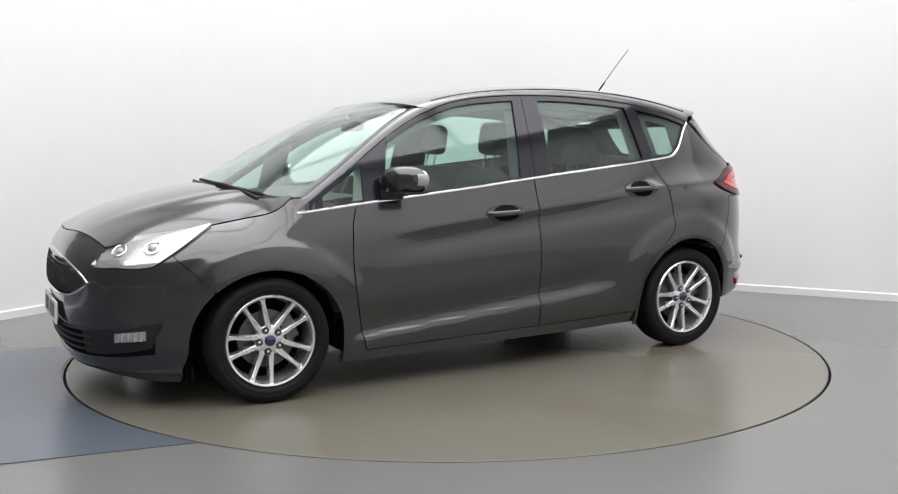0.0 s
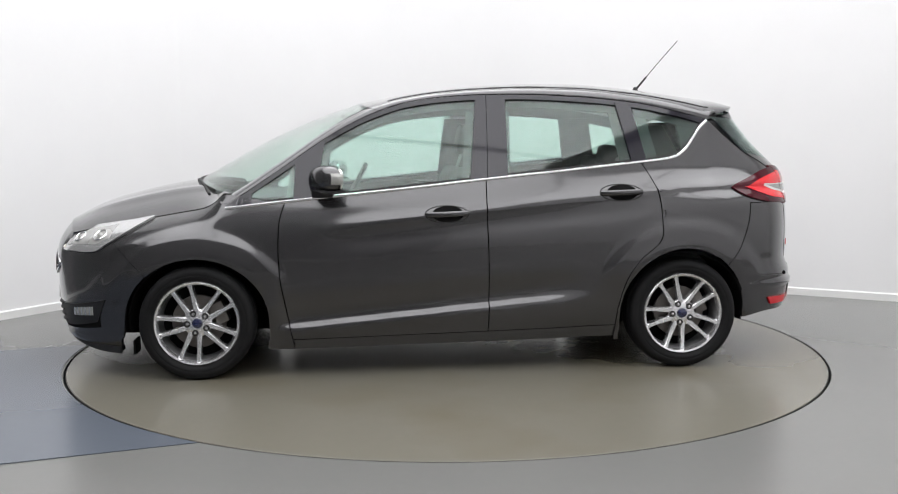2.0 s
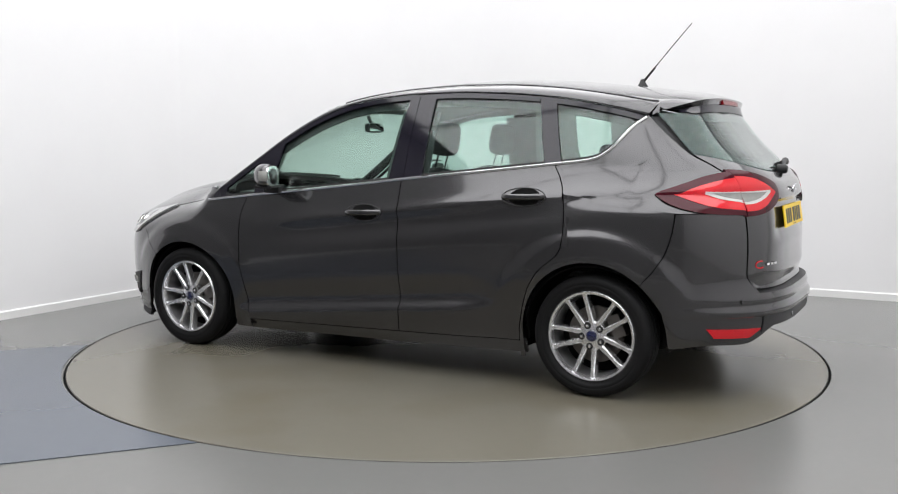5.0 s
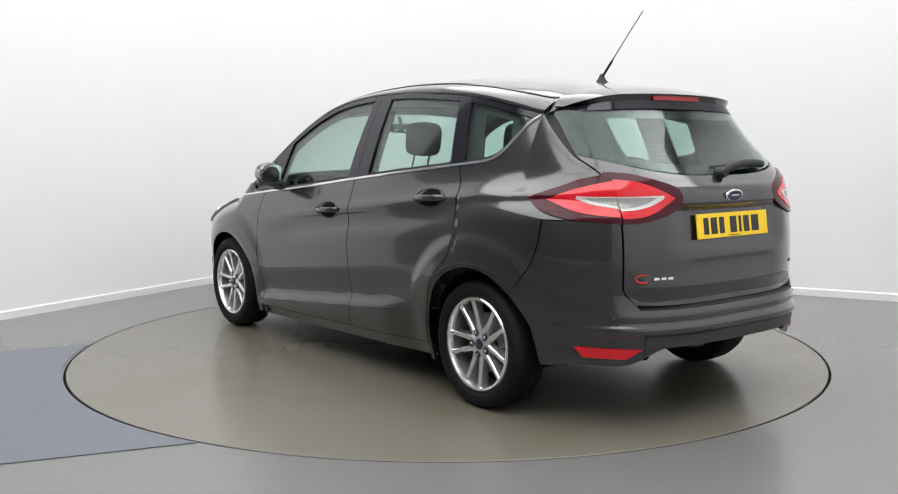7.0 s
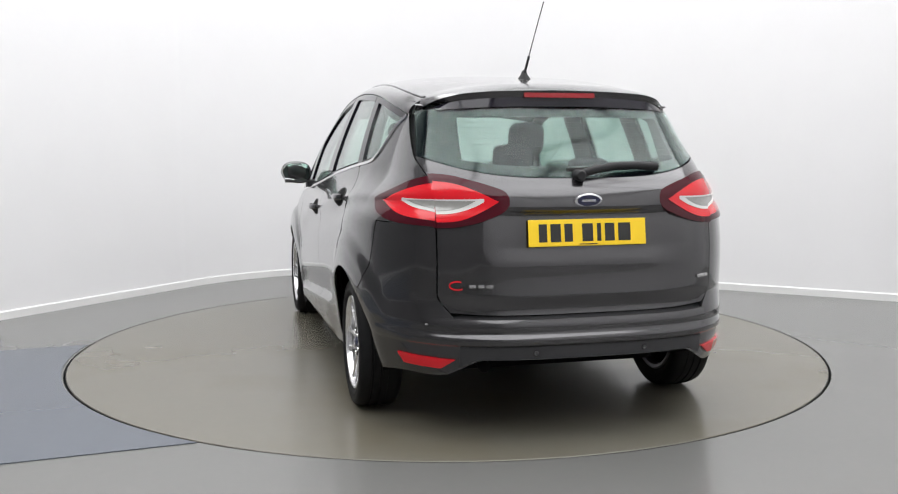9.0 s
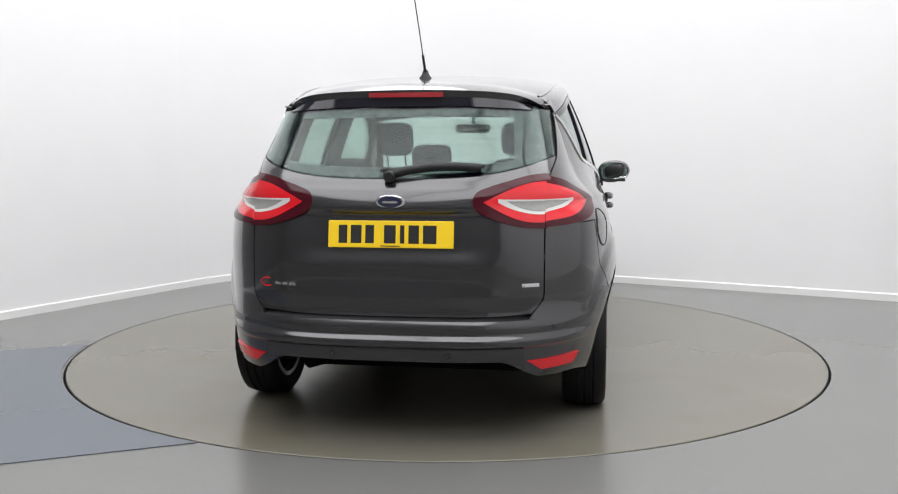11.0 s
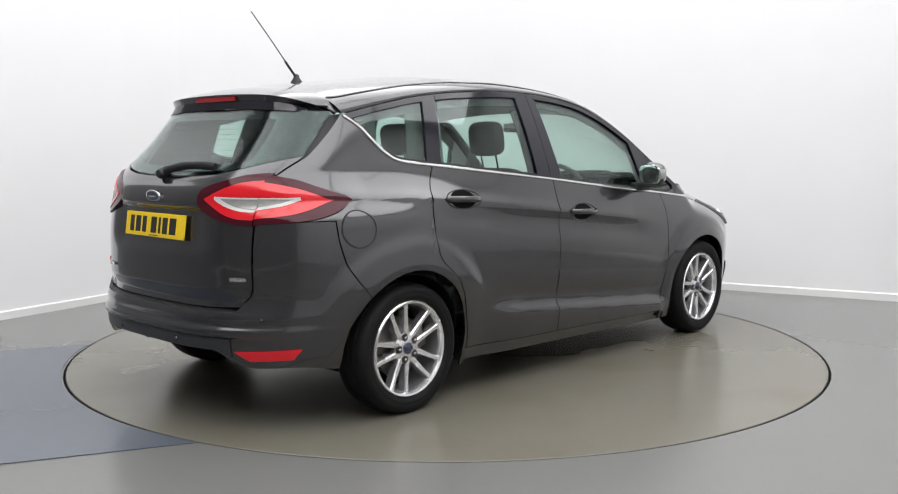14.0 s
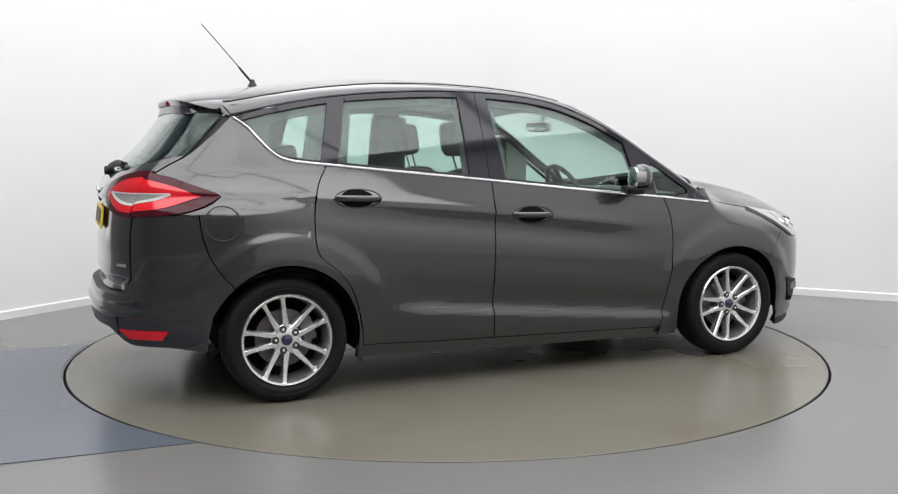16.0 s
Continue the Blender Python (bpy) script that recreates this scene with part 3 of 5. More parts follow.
    def tailgate(a, b):
        t = (a - .5) * 2
        z = lerp(.543, 1.19, b)
        for _ in range(3):
            y = t * (tail_edge(z) - .006)
            zt = 1.100 + .084 * (abs(y) / .63) ** 3.2
            z = lerp(.543 + .012 * abs(t) ** 6, zt, b)
        x = rear_x(y, z)
        # recess for the plate under a ledge
        rec = smooth01(.47, .29, abs(y)) * smooth01(.745, .83, z) * smooth01(.976, .952, z)
        x += 0.022 * rec - 0.010 * smooth01(.972, .984, z) * smooth01(1.085, 1.05, z) * smooth01(.62, .36, abs(y))
        x += 0.030 * smooth01(.625, .548, z) * smooth01(.62, .50, abs(y))
        x += 0.012 * math.exp(-((z - .70) / .10) ** 2) * smooth01(.6, .2, abs(y))
        return (x - .002, y, z)
    tg = sheet("tailgate", tailgate, 80, 60, PAINT, P, "grey tailgate with badge and plate", out=(-1, 0, 0))
    tailgate_bits(tg)

    def rear_glass(a, b):
        t = (a - .5) * 2
        y0 = t * lerp(.648, .614, b)
        zb = 1.108 + .082 * (abs(y0) / .63) ** 3.2
        z = lerp(zb, 1.412 - .018 * t * t, b)
        return (rear_x(y0, z), y0, z)
    rg = sheet("rear_window", rear_glass, 40, 16, REAR_GLASS, P, "tinted rear window with heater wires", thick=0.005, out=(-1, 0, .4))
    # black printed border of the glass
    for s in (1, -1):
        def border(a, b, s=s):
            t = lerp(.76, 1.0, a) * s
            y0 = t * lerp(.648, .614, b)
            zb = 1.108 + .082 * (abs(y0) / .63) ** 3.2
            z = lerp(zb, 1.412 - .018 * t * t, b)
            return (rear_x(y0, z), y0, z)
        sheet("glass_border", border, 8, 14, BLACK, rg, "black glass border", thick=0.002, lift=-.008, out=(-1, 0, .4))
    for lo, hi in ((.85, 1.0), (0.0, .15)):
        def band(a, b, lo=lo, hi=hi):
            t = lerp(-.76, .76, a)
            v = lerp(lo, hi, b)
            y0 = t * lerp(.648, .614, v)
            zb = 1.108 + .082 * (abs(y0) / .63) ** 3.2
            z = lerp(zb, 1.412 - .018 * t * t, v)
            return (rear_x(y0, z), y0, z)
        sheet("glass_border", band, 30, 3, BLACK, rg, "black glass border", thick=0.002, lift=-.008, out=(-1, 0, .4))
    for k in range(9):
        z = 1.17 + k * .024
        bm = bmesh.new()
        sweep(bm, [(rear_x(y, z) + .012, y, z) for y in np.linspace(-.46, .46, 13)], .0007, sides=4)
        part("heater_wire", bm, RUBBER, rg)
    wiper(rg)
    spoiler()

    def bonnet(a, b):
        t = (a - .5) * 2
        xr = lerp(1.425, 1.135, abs(t) ** 2.4)
        xf = lerp(2.125, 2.02, t * t)
        x = lerp(xr, xf, b)
        ye = hood_edge_y(x) - .004
        y = t * ye
        ze, zc = hood_edge_z(x) + .002, hood_mid_z(x)
        z = zc - (zc - ze) * abs(t) ** 2.6
        z += 0.010 * math.exp(-((abs(t) - .62) / .07) ** 2) * smooth01(2.1, 1.7, x)
        return (x, y, z)
    sheet("bonnet", bonnet, 60, 40, PAINT, P, "grey bonnet with two raised creases", out=(0, 0, 1))

    def bumper_front(a, b):
        s = 1 if a > .5 else -1
        t = abs(a - .5) * 2
        z = lerp(.16, .74, b)
        for _ in range(3):
            th = lerp(90, front_th(z, x=wing_cut(min(z, .74)) + GAP), t)
            y = front_at(th, z)[1]
            top = hood_lead(y)[1] - .004 if y < .58 else lerp(hood_lead(.58)[1] - .004, .735, smooth01(.58, .66, y))
            z = lerp(lerp(.195, .150, smooth01(.4, 1, t)), top, b)
        x, y, z = front_at(th, z)
        if y < .66:
            x += (hood_lead(y)[0] + .004 - front_x(y, top)) * b ** 5 * smooth01(.66, .58, y)
        x += 0.012 * math.exp(-((z - .20) / .03) ** 2)
        return (x, y * s, z)
    fb = sheet("front_bumper", bumper_front, 96, 48, PAINT, P, "grey painted front bumper", out=(1, 0, 0), thick=0.02)
    front_bits(fb)

    def windscreen(a, b):
        t = (a - .5) * 2
        xc, zc = lerp(1.412, .455, b), lerp(1.038, 1.494, b) + .040 * math.sin(math.pi * b)
        xs = lerp(1.135, .345, b)
        zs = frame_top(xs) + .027 + .010 * b
        ys = side_y(xs, frame_top(xs)) - .086
        k = abs(t) ** 2.2
        return (lerp(xc, xs, k), ys * t, lerp(zc, zs, k))
    ws = sheet("windscreen", windscreen, 40, 24, SCREEN, P, "clear raked windscreen", thick=0.005, out=(1, 0, 1))

    for a0, a1 in ((.90, .42), (.50, .10)):
        bm = bmesh.new()
        rest = [Vector(windscreen(lerp(a0, a1, k / 12), .0 + .03 * k / 12)) + Vector((.012, 0, -.004)) for k in range(13)]
        sweep(bm, rest, .006, .010, sides=6)
        wp = part("front_wiper", bm, RUBBER, ws, "black windscreen wiper")
        bm = bmesh.new()
        p0, p1 = rest[0] + Vector((.03, 0, -.016)), rest[6] + Vector((.008, 0, .008))
        sweep(bm, [p0.lerp(p1, k / 6) + Vector((0, 0, .010 * math.sin(k / 6 * math.pi))) for k in range(7)], .009, .007, sides=6)
        part("wiper_arm", bm, PLASTIC, wp)

    def cowl(a, b):
        t = (a - .5) * 2
        k = abs(t) ** 2.2
        xb, xt = lerp(1.442, 1.175, k), lerp(1.375, 1.095, k)
        y = t * lerp(.675, .700, b)
        return (lerp(xb, xt, b), y, lerp(lerp(1.016, .962, k), lerp(1.042, .975, k), b))
    sheet("cowl", cowl, 40, 4, PLASTIC, P, "black plastic scuttle panel", out=(.3, 0, 1))

    def roof(a, b):
        t = (a - .5) * 2
        xs = lerp(.350, -1.520, b)
        x = lerp(lerp(.465, -1.60, b), xs, abs(t) ** 2)
        ye = side_y(x, frame_top(x)) + .001
        zt = frame_top(x) + .004
        ang = t * math.pi / 2
        yy = ye * math.copysign(abs(math.sin(ang)) ** .80, ang)
        u = min(1, abs(yy) / ye)
        z = zt + (roof_mid_z(x) - zt) * (1 - u ** 2.4) ** (1 / 2.1)
        return (x, yy, z)
    rf = sheet("roof", roof, 80, 50, PAINT, P, "grey painted roof", out=(0, 0, 1))

    def lining(a, b):
        t = (a - .5) * 2
        x = lerp(.40, -1.50, b)
        return (x, t * (side_y(x, frame_top(x)) - .06), roof_mid_z(x) - .055 - .045 * t * t)
    sheet("headlining", lining, 16, 20, PALE, P, "pale roof lining", out=(0, 0, 1), thick=.006)
    for s in (1, -1):
        # A pillar: from the wing up to the roof
        def pillar(a, b):
            x = lerp(1.19, .335, b)
            zf = frame_top(min(x, 1.16)) + .003
            ys = side_y(x, zf)
            inner_y, inner_z = ys - .091, zf + .028 + .012 * b
            w = math.sin(a * math.pi / 2)
            return (x + .02 * a * (1 - b), lerp(ys, inner_y, 1 - math.cos(a * math.pi / 2)), lerp(zf, inner_z, w))
        sheet("front_pillar", pillar, 8, 40, PAINT, P, "grey windscreen pillar", side=s, out=(.5, 1, .6), thick=.02)
        bm = bmesh.new()
        sweep(bm, [(lerp(1.12, .35, k / 24), side_y(lerp(1.12, .35, k / 24), frame_top(lerp(1.12, .35, k / 24))) - .089, frame_top(lerp(1.12, .35, k / 24)) + .030 + .012 * k / 24) for k in range(25)], .006, side=s, sides=6)
        part("screen_seal", bm, RUBBER, ws, "black screen seal")
        # ditch moulding along the roof
        bm = bmesh.new()
        xs = [lerp(.30, -1.55, k / 40) for k in range(41)]
        path = []
        for x in xs:
            ye, zt = side_y(x, frame_top(x)), frame_top(x) + .004
            u = .90
            path.append((x, ye * u, zt + (roof_mid_z(x) - zt) * (1 - u ** 2.4) ** (1 / 2.1) + .001))
        sweep(bm, path, .007, .005, side=s, sides=6)
        part("roof_moulding", bm, PAINT, rf)
    aerial(rf)
    return P


def handle(door, x, z, s):
    """Painted shade of the recess, and grip of a door handle."""
    # flat near-black oval on the door skin stands for the recess's shade
    def shade_patch(a, b):
        r, an = a ** .5, 2 * math.pi * b
        xx, zz = x - .006 + .086 * r * math.cos(an), z + .004 + .044 * r * math.sin(an)
        return (xx, side_y(xx, zz) + .0015, zz)
    sheet("recess_shade", shade_patch, 5, 24, DARK, door, "dark patch painted for the shade in the handle recess", thick=.002, side=s, out=(0, 1, 0))
    bm = bmesh.new()
    ring = []
    for k in range(36):
        xx, zz = x + .118 * math.cos(k / 18 * math.pi), z + .004 + .045 * math.sin(k / 18 * math.pi)
        ring.append((xx, side_y(xx, zz) + .0005, zz))
    sweep(bm, ring, .0030, closed=True, side=s, sides=6)
    part("handle_edge", bm, RUBBER, door)
    bm = bmesh.new()
    path = [(x + dx, side_y(x + dx, z) + off, z + .006 - .03 * dx) for dx, off in ((.112, .004), (.098, .016), (.06, .027), (0, .031), (-.06, .029), (-.098, .018), (-.114, .004))]
    sweep(bm, path, .008, .0145, side=s, sides=12)
    part("handle_grip", bm, PAINT, door, "grey door handle")


def filler_flap(q):
    def flap(a, b):
        r, an = .078 * a, 2 * math.pi * b
        xx, zz = -1.613 + r * math.cos(an), .877 + r * math.sin(an)
        return (xx, side_y(xx, zz), zz)
    sheet("filler_flap", flap, 6, 32, PAINT, q, "round grey fuel flap", thick=.003, side=-1, lift=.0022, out=(0, 1, 0))
    bm = bmesh.new()
    sweep(bm, [(-1.613 + .080 * math.cos(k / 40 * 2 * math.pi), side_y(-1.613 + .080 * math.cos(k / 40 * 2 * math.pi), .877 + .080 * math.sin(k / 40 * 2 * math.pi)) + .0006, .877 + .080 * math.sin(k / 40 * 2 * math.pi)) for k in range(40)], .0042, closed=True, side=-1, sides=6)
    part("flap_gap", bm, RUBBER, q, "dark flap gap")


# greenhouse divisions: x at the belt, x at the top
CUTS = [("corner_trim", (1.160, 1.160), (1.030, 1.030)), ("quarter_light", (1.030, 1.030), (.812, .800)), ("mirror_pillar", (.812, .800), (.700, .640)),
        ("front_glass", (.700, .640), (-.135, -.181)), ("centre_pillar", (-.135, -.181), (-.228, -.240)), ("centre_pillar", (-.231, -.243), (-.341, -.346)),
        ("rear_glass", (-.341, -.346), (-1.040, -.965)), ("rear_pillar", (-1.040, -.965), (-1.124, -1.053)), ("rear_quarter_glass", (-1.124, -1.053), (-1.500, -1.500))]


def greenhouse(s):
    for name, (b0, t0), (b1, t1) in CUTS:
        is_glass = "glass" in name or "light" in name

        def pane(a, b, lo=0.0, hi=1.0, off=0.0):
            x = lerp(lerp(b0, t0, b), lerp(b1, t1, b), a)
            z = 0
            for _ in range(4):
                z = lerp(belt(x) + .004, frame_top(x) - .001, lerp(lo, hi, b))
                x = lerp(lerp(b0, t0, lerp(lo, hi, b)), lerp(b1, t1, lerp(lo, hi, b)), a)
            return (x, side_y(x, z) - off, z)
        if is_glass:
            g = sheet(name, lambda a, b: pane(a, b, 0, 1, .010), 24, 14, GLASS, CAR, "green-tinted side window glass", thick=.004, side=s, out=(0, 1, .3))

            def top_frame(a, b):
                p = pane(a, 1, 0, 1)
                z = p[2] - .026 * (1 - b)
                z = max(z, belt(p[0]) + .002)
                return (p[0], side_y(p[0], z) + .001, z)
            sheet("window_frame", top_frame, 30, 2, BLACK, g, "gloss black window frame", thick=.014, side=s, out=(0, 1, .3))

            def low_seal(a, b):
                p = pane(a, 0, 0, 1)
                z = min(p[2] + .012 * b, frame_top(p[0]))
                return (p[0], side_y(p[0], z) - .002, z)
            sheet("window_seal", low_seal, 20, 1, RUBBER, g, "black window seal", thick=.01, side=s, out=(0, 1, .3))
        else:
            sheet(name, lambda a, b: pane(a, b), 6, 14, BLACK, CAR, "gloss black window pillar", thick=.018, side=s, out=(0, 1, .3))
    # bright strip under the windows, swept up behind the last one
    bm = bmesh.new()
    xs = list(np.linspace(1.166, -1.24, 50)) + list(np.linspace(-1.26, -1.515, 26))
    sweep(bm, [(x, side_y(x, belt(x)) + .003, belt(x) - .003) for x in xs], .007, .008, side=s, sides=8, flat=None)
    part("waist_strip", bm, CHROME, CAR, "bright chrome waist strip")


def tail_lamp(s):
    # outer half on the body, inner half on the tailgate
    spots = []
    for kind, v, zt, zb in (("x", -1.612, 1.010, 1.002), ("x", -1.70, 1.052, .952), ("x", -1.79, 1.088, .925), ("x", -1.88, 1.103, .912), ("x", -1.96, 1.113, .905), ("y", .622, 1.118, .900)):
        z = (zt + zb) / 2
        spots.append((rear_th(z, x=v) if kind == "x" else rear_th(z, y=v), zt, zb))
    top, low, key = [spline([(i, p[k]) for i, p in enumerate(spots)]) for k in (1, 2, 0)]
    n = len(spots) - 1

    def lamp_at(i, z):
        # the inner end follows the upright edge of the tailgate
        return rear_at(key(i) + (rear_th(z, y=.6240) - key(n)) * smooth01(n - 2.5, n, i), z)

    def outer(a, b, c0=0.0, c1=1.0):
        i = a * n
        return lamp_at(i, lerp(low(i), top(i), lerp(c0, c1, b)))
    lamp = sheet("tail_lamp", outer, 30, 14, DARKRED, CAR, "red tail lamp with a white centre", side=s, lift=.010, thick=.02, out=(-.7, .7, 0))

    def red(a, b):
        i = lerp(.9, n, a)
        k = 1 - (1 - a) ** 3
        return lamp_at(i, lerp(lerp(low(i), top(i), .5 - .40 * k), lerp(low(i), top(i), .5 + .36 * k), b))
    sheet("red_band", red, 24, 10, RED, lamp, "bright red light band", side=s, lift=.0125, thick=.004, out=(-.7, .7, 0))

    def rim_low(k):
        return lerp(1.008, .953, 1 - (1 - k) ** 2.2)

    def white(a, b, m=0.0):
        i = lerp(2.35 + 14 * m, n - .02, a)
        k = a
        return lamp_at(i, lerp(rim_low(k) + m, 1.020 - .6 * m, b))
    sheet("lens_rim", white, 20, 6, RIMWHITE, lamp, "white lens rim", side=s, lift=.0142, thick=.003, out=(-.7, .7, 0))
    sheet("reverse_lens", lambda a, b: white(a, b, .011), 20, 6, LENS, lamp, "clear grey lens", side=s, lift=.0158, thick=.003, out=(-.7, .7, 0))

    ys = [(.617, 1.118, .900), (.56, 1.112, .903), (.48, 1.092, .918), (.40, 1.068, .945), (.345, 1.044, .975), (.33, 1.02, 1.00)]
    ity, ilo = spline([(y, t) for y, t, _ in ys]), spline([(y, b) for y, _, b in ys])

    def inner(a, b):
        y = lerp(.6140, .332, a)
        z = lerp(ilo(y), ity(y), b)
        return (rear_x(y, z) - .002, y, z)
    lamp2 = sheet("tail_lamp", inner, 24, 14, DARKRED, CAR, "red tailgate lamp with a white centre", side=s, lift=.010, thick=.02, out=(-1, .2, 0))

    def red2(a, b):
        y = lerp(.6130, .372, a)
        k = 1 - a ** 3
        z = lerp(lerp(ilo(y), ity(y), .5 - .40 * k), lerp(ilo(y), ity(y), .5 + .36 * k), b)
        return (rear_x(y, z) - .002, y, z)
    sheet("red_band", red2, 24, 10, RED, lamp2, "bright red light band", side=s, lift=.0125, thick=.004, out=(-1, .2, 0))

    def white2(a, b, m=0.0):
        y = lerp(.6110, .432 + 2.2 * m, a)
        z = lerp(rim_low(1 - a) + m, 1.020 - .6 * m, b)
        return (rear_x(y, z) - .002, y, z)
    sheet("lens_rim", white2, 20, 6, RIMWHITE, lamp2, "white lens rim", side=s, lift=.0142, thick=.003, out=(-1, .2, 0))
    sheet("reverse_lens", lambda a, b: white2(a, b, .011), 20, 6, LENS, lamp2, "clear grey lens", side=s, lift=.0158, thick=.003, out=(-1, .2, 0))


def head_lamp(s):
    spots = []
    for kind, v, zt, zb in (("y", .470, .708, .696), ("y", .53, .742, .676), ("y", .61, .774, .672), ("x", 1.985, .793, .675), ("x", 1.91, .804, .675), ("x", 1.84, .815, .681), ("x", 1.755, .827, .727), ("x", 1.66, .840, .786), ("x", 1.555, .858, .851)):
        z = (zt + zb) / 2
        spots.append((front_th(z, x=v) if kind == "x" else front_th(z, y=v), zt, zb))
    top, low, key = [spline([(i, p[k]) for i, p in enumerate(spots)]) for k in (1, 2, 0)]
    n = len(spots) - 1

    def face(a, b, i0=0, i1=None, c0=0.0, c1=1.0):
        i = lerp(i0, n if i1 is None else i1, a)
        z = lerp(low(i), top(i), lerp(c0, c1, b))
        return front_at(key(i), z)
    lamp = sheet("headlamp", face, 48, 16, LAMPSILVER, CAR, "clear swept-back headlamp with silver reflectors", side=s, lift=.014, thick=.02, out=(.8, .6, .2))
    sheet("lamp_bezel", lambda a, b: face(a, b, 1.7, 5.9, .26, .86), 24, 8, LAMPGREY, lamp, "grey lamp bezel", side=s, lift=.0155, thick=.002, out=(.8, .6, .2))
    sheet("indicator", lambda a, b: face(a, b, .3, 1.5, .10, .66), 8, 6, AMBER, lamp, "pale indicator lens", side=s, lift=.0165, thick=.002, out=(.8, .6, .2))
    for c, r, mat in ((3.4, .034, CHROME), (5.1, .038, CHROME)):
        p0 = face(0, .5, c, c, .55, .55)
        c0 = Vector(p0)
        px, py = Vector(face(0, .5, c + .1, c + .1, .55, .55)), Vector(face(0, .5, c, c, .6, .6))
        u = (px - c0).normalized()
        v = (py - c0 - u * (py - c0).dot(u)).normalized()
        nrm = u.cross(v)
        if nrm.x + nrm.y < 0:
            nrm = -nrm
        bm = bmesh.new()
        ring = [c0 + nrm * .0175 + u * r * math.cos(k / 20 * 2 * math.pi) + v * r * math.sin(k / 20 * 2 * math.pi) for k in range(20)]
        sweep(bm, ring, .0035, closed=True, side=s, sides=6)
        part("lamp_ring", bm, mat, lamp, "grey lamp ring")
        bm = bmesh.new()
        bmesh.ops.create_icosphere(bm, subdivisions=2, radius=r * .62)
        bmesh.ops.transform(bm, matrix=Matrix.Translation((c0.x + nrm.x * .006, (c0.y + nrm.y * .006) * s, c0.z + nrm.z * .006)) @ Matrix.Diagonal((1, 1, 1, 1)), verts=bm.verts)
        part("projector", bm, LENS, lamp, "glassy projector lens")
    bm = bmesh.new()
    edge = [face(k / 30, 1) for k in range(31)] + [face(1 - k / 30, 0) for k in range(31)]
    sweep(bm, edge, .003, closed=True, side=s, sides=6)
    part("lamp_gap", bm, RUBBER, lamp, "dark gap round the lamp")


def door_mirror(s):
    bm = bmesh.new()
    bmesh.ops.create_uvsphere(bm, u_segments=32, v_segments=20, radius=1)
    for v in bm.verts:
        p = v.co
        q = Vector([math.copysign(abs(c) ** .72, c) for c in p])
        back = q.x < 0
        x = .632 + q.x * (.052 if back else .085)
        y = .945 + q.y * .100 - .02 * (q.x if not back else 0)
        z = 1.062 + q.z * .074 * (1 - .12 * (q.y > 0) * q.y) + .006 * q.y
        v.co = (x - .36 * (y - .92), y * s, z)
    if s < 0:
        bmesh.ops.reverse_faces(bm, faces=bm.faces)
    mi = part("door_mirror", bm, PAINT, CAR, "grey door mirror with indicator and black foot")

    def glass_face(a, b):
        an, r = 2 * math.pi * b, a ** .5
        cy, cz = [math.copysign(abs(c) ** .6, c) for c in (math.cos(an), math.sin(an))]
        return (.583 + .004 * r - .36 * (.025 + .086 * r * cy), .945 + .086 * r * cy, 1.062 + .060 * r * cz)
    sheet("mirror_glass", glass_face, 5, 28, MIRROR, mi, "mirror glass", side=s, out=(-1, 0, 0), thick=.010)

    def lens(a, b):
        an = lerp(-.42, .42, b)
        ph = lerp(-.45, .35, a)
        q = (math.sin(ph), math.cos(ph))
        y = .945 + .103 * math.cos(an) * q[1] ** .5
        return (.622 + .079 * q[0] - .36 * (y - .92), y, 1.068 + .058 * math.sin(an * 1.2))
    sheet("mirror_indicator", lens, 10, 8, LENS, mi, "clear side indicator lens", side=s, out=(0, 1, 0), thick=.006, lift=.002)
    bm = bmesh.new()
    box(bm, .60, .715, .80, .875, .962, 1.012, .012)
    if s < 0:
        bmesh.ops.transform(bm, matrix=Matrix.Diagonal((1, -1, 1, 1)), verts=bm.verts)
        bmesh.ops.reverse_faces(bm, faces=bm.faces)
    part("mirror_foot", bm, PLASTIC, mi, "black plastic mirror foot")

    def under(a, b):
        y = lerp(.86, 1.02, b)
        return (lerp(.57, .70, a) - .36 * (y - .92), y, 1.0 - .006 * math.sin(a * math.pi))
    sheet("mirror_base", under, 6, 6, PLASTIC, mi, "black mirror underside", side=s, out=(0, 0, -1), thick=.012)


def plate(parent, m, yellow):
    bm = boxed(-.004, .004, -.26, .26, -.0555, .0555, .003, m=m)
    pl = part("number_plate", bm, YELLOW if yellow else WHITE, parent, "yellow number plate" if yellow else "white number plate", smooth=False)
    # the writing becomes plain bars
    for y0, y1 in ((-.190, -.135), (-.118, -.075), (-.058, -.040), (-.022, .026), (.068, .104), (.120, .165), (.180, .216)):
        part("plate_bar", boxed(.004, .0055, -y1, -y0, -.037, .037, .001, m=m), INK, pl, "black bar on the plate", smooth=False)
    bm = boxed(.004, .005, -.04, .04, -.050, -.046, m=m)
    part("plate_line", bm, INK, pl, smooth=False)


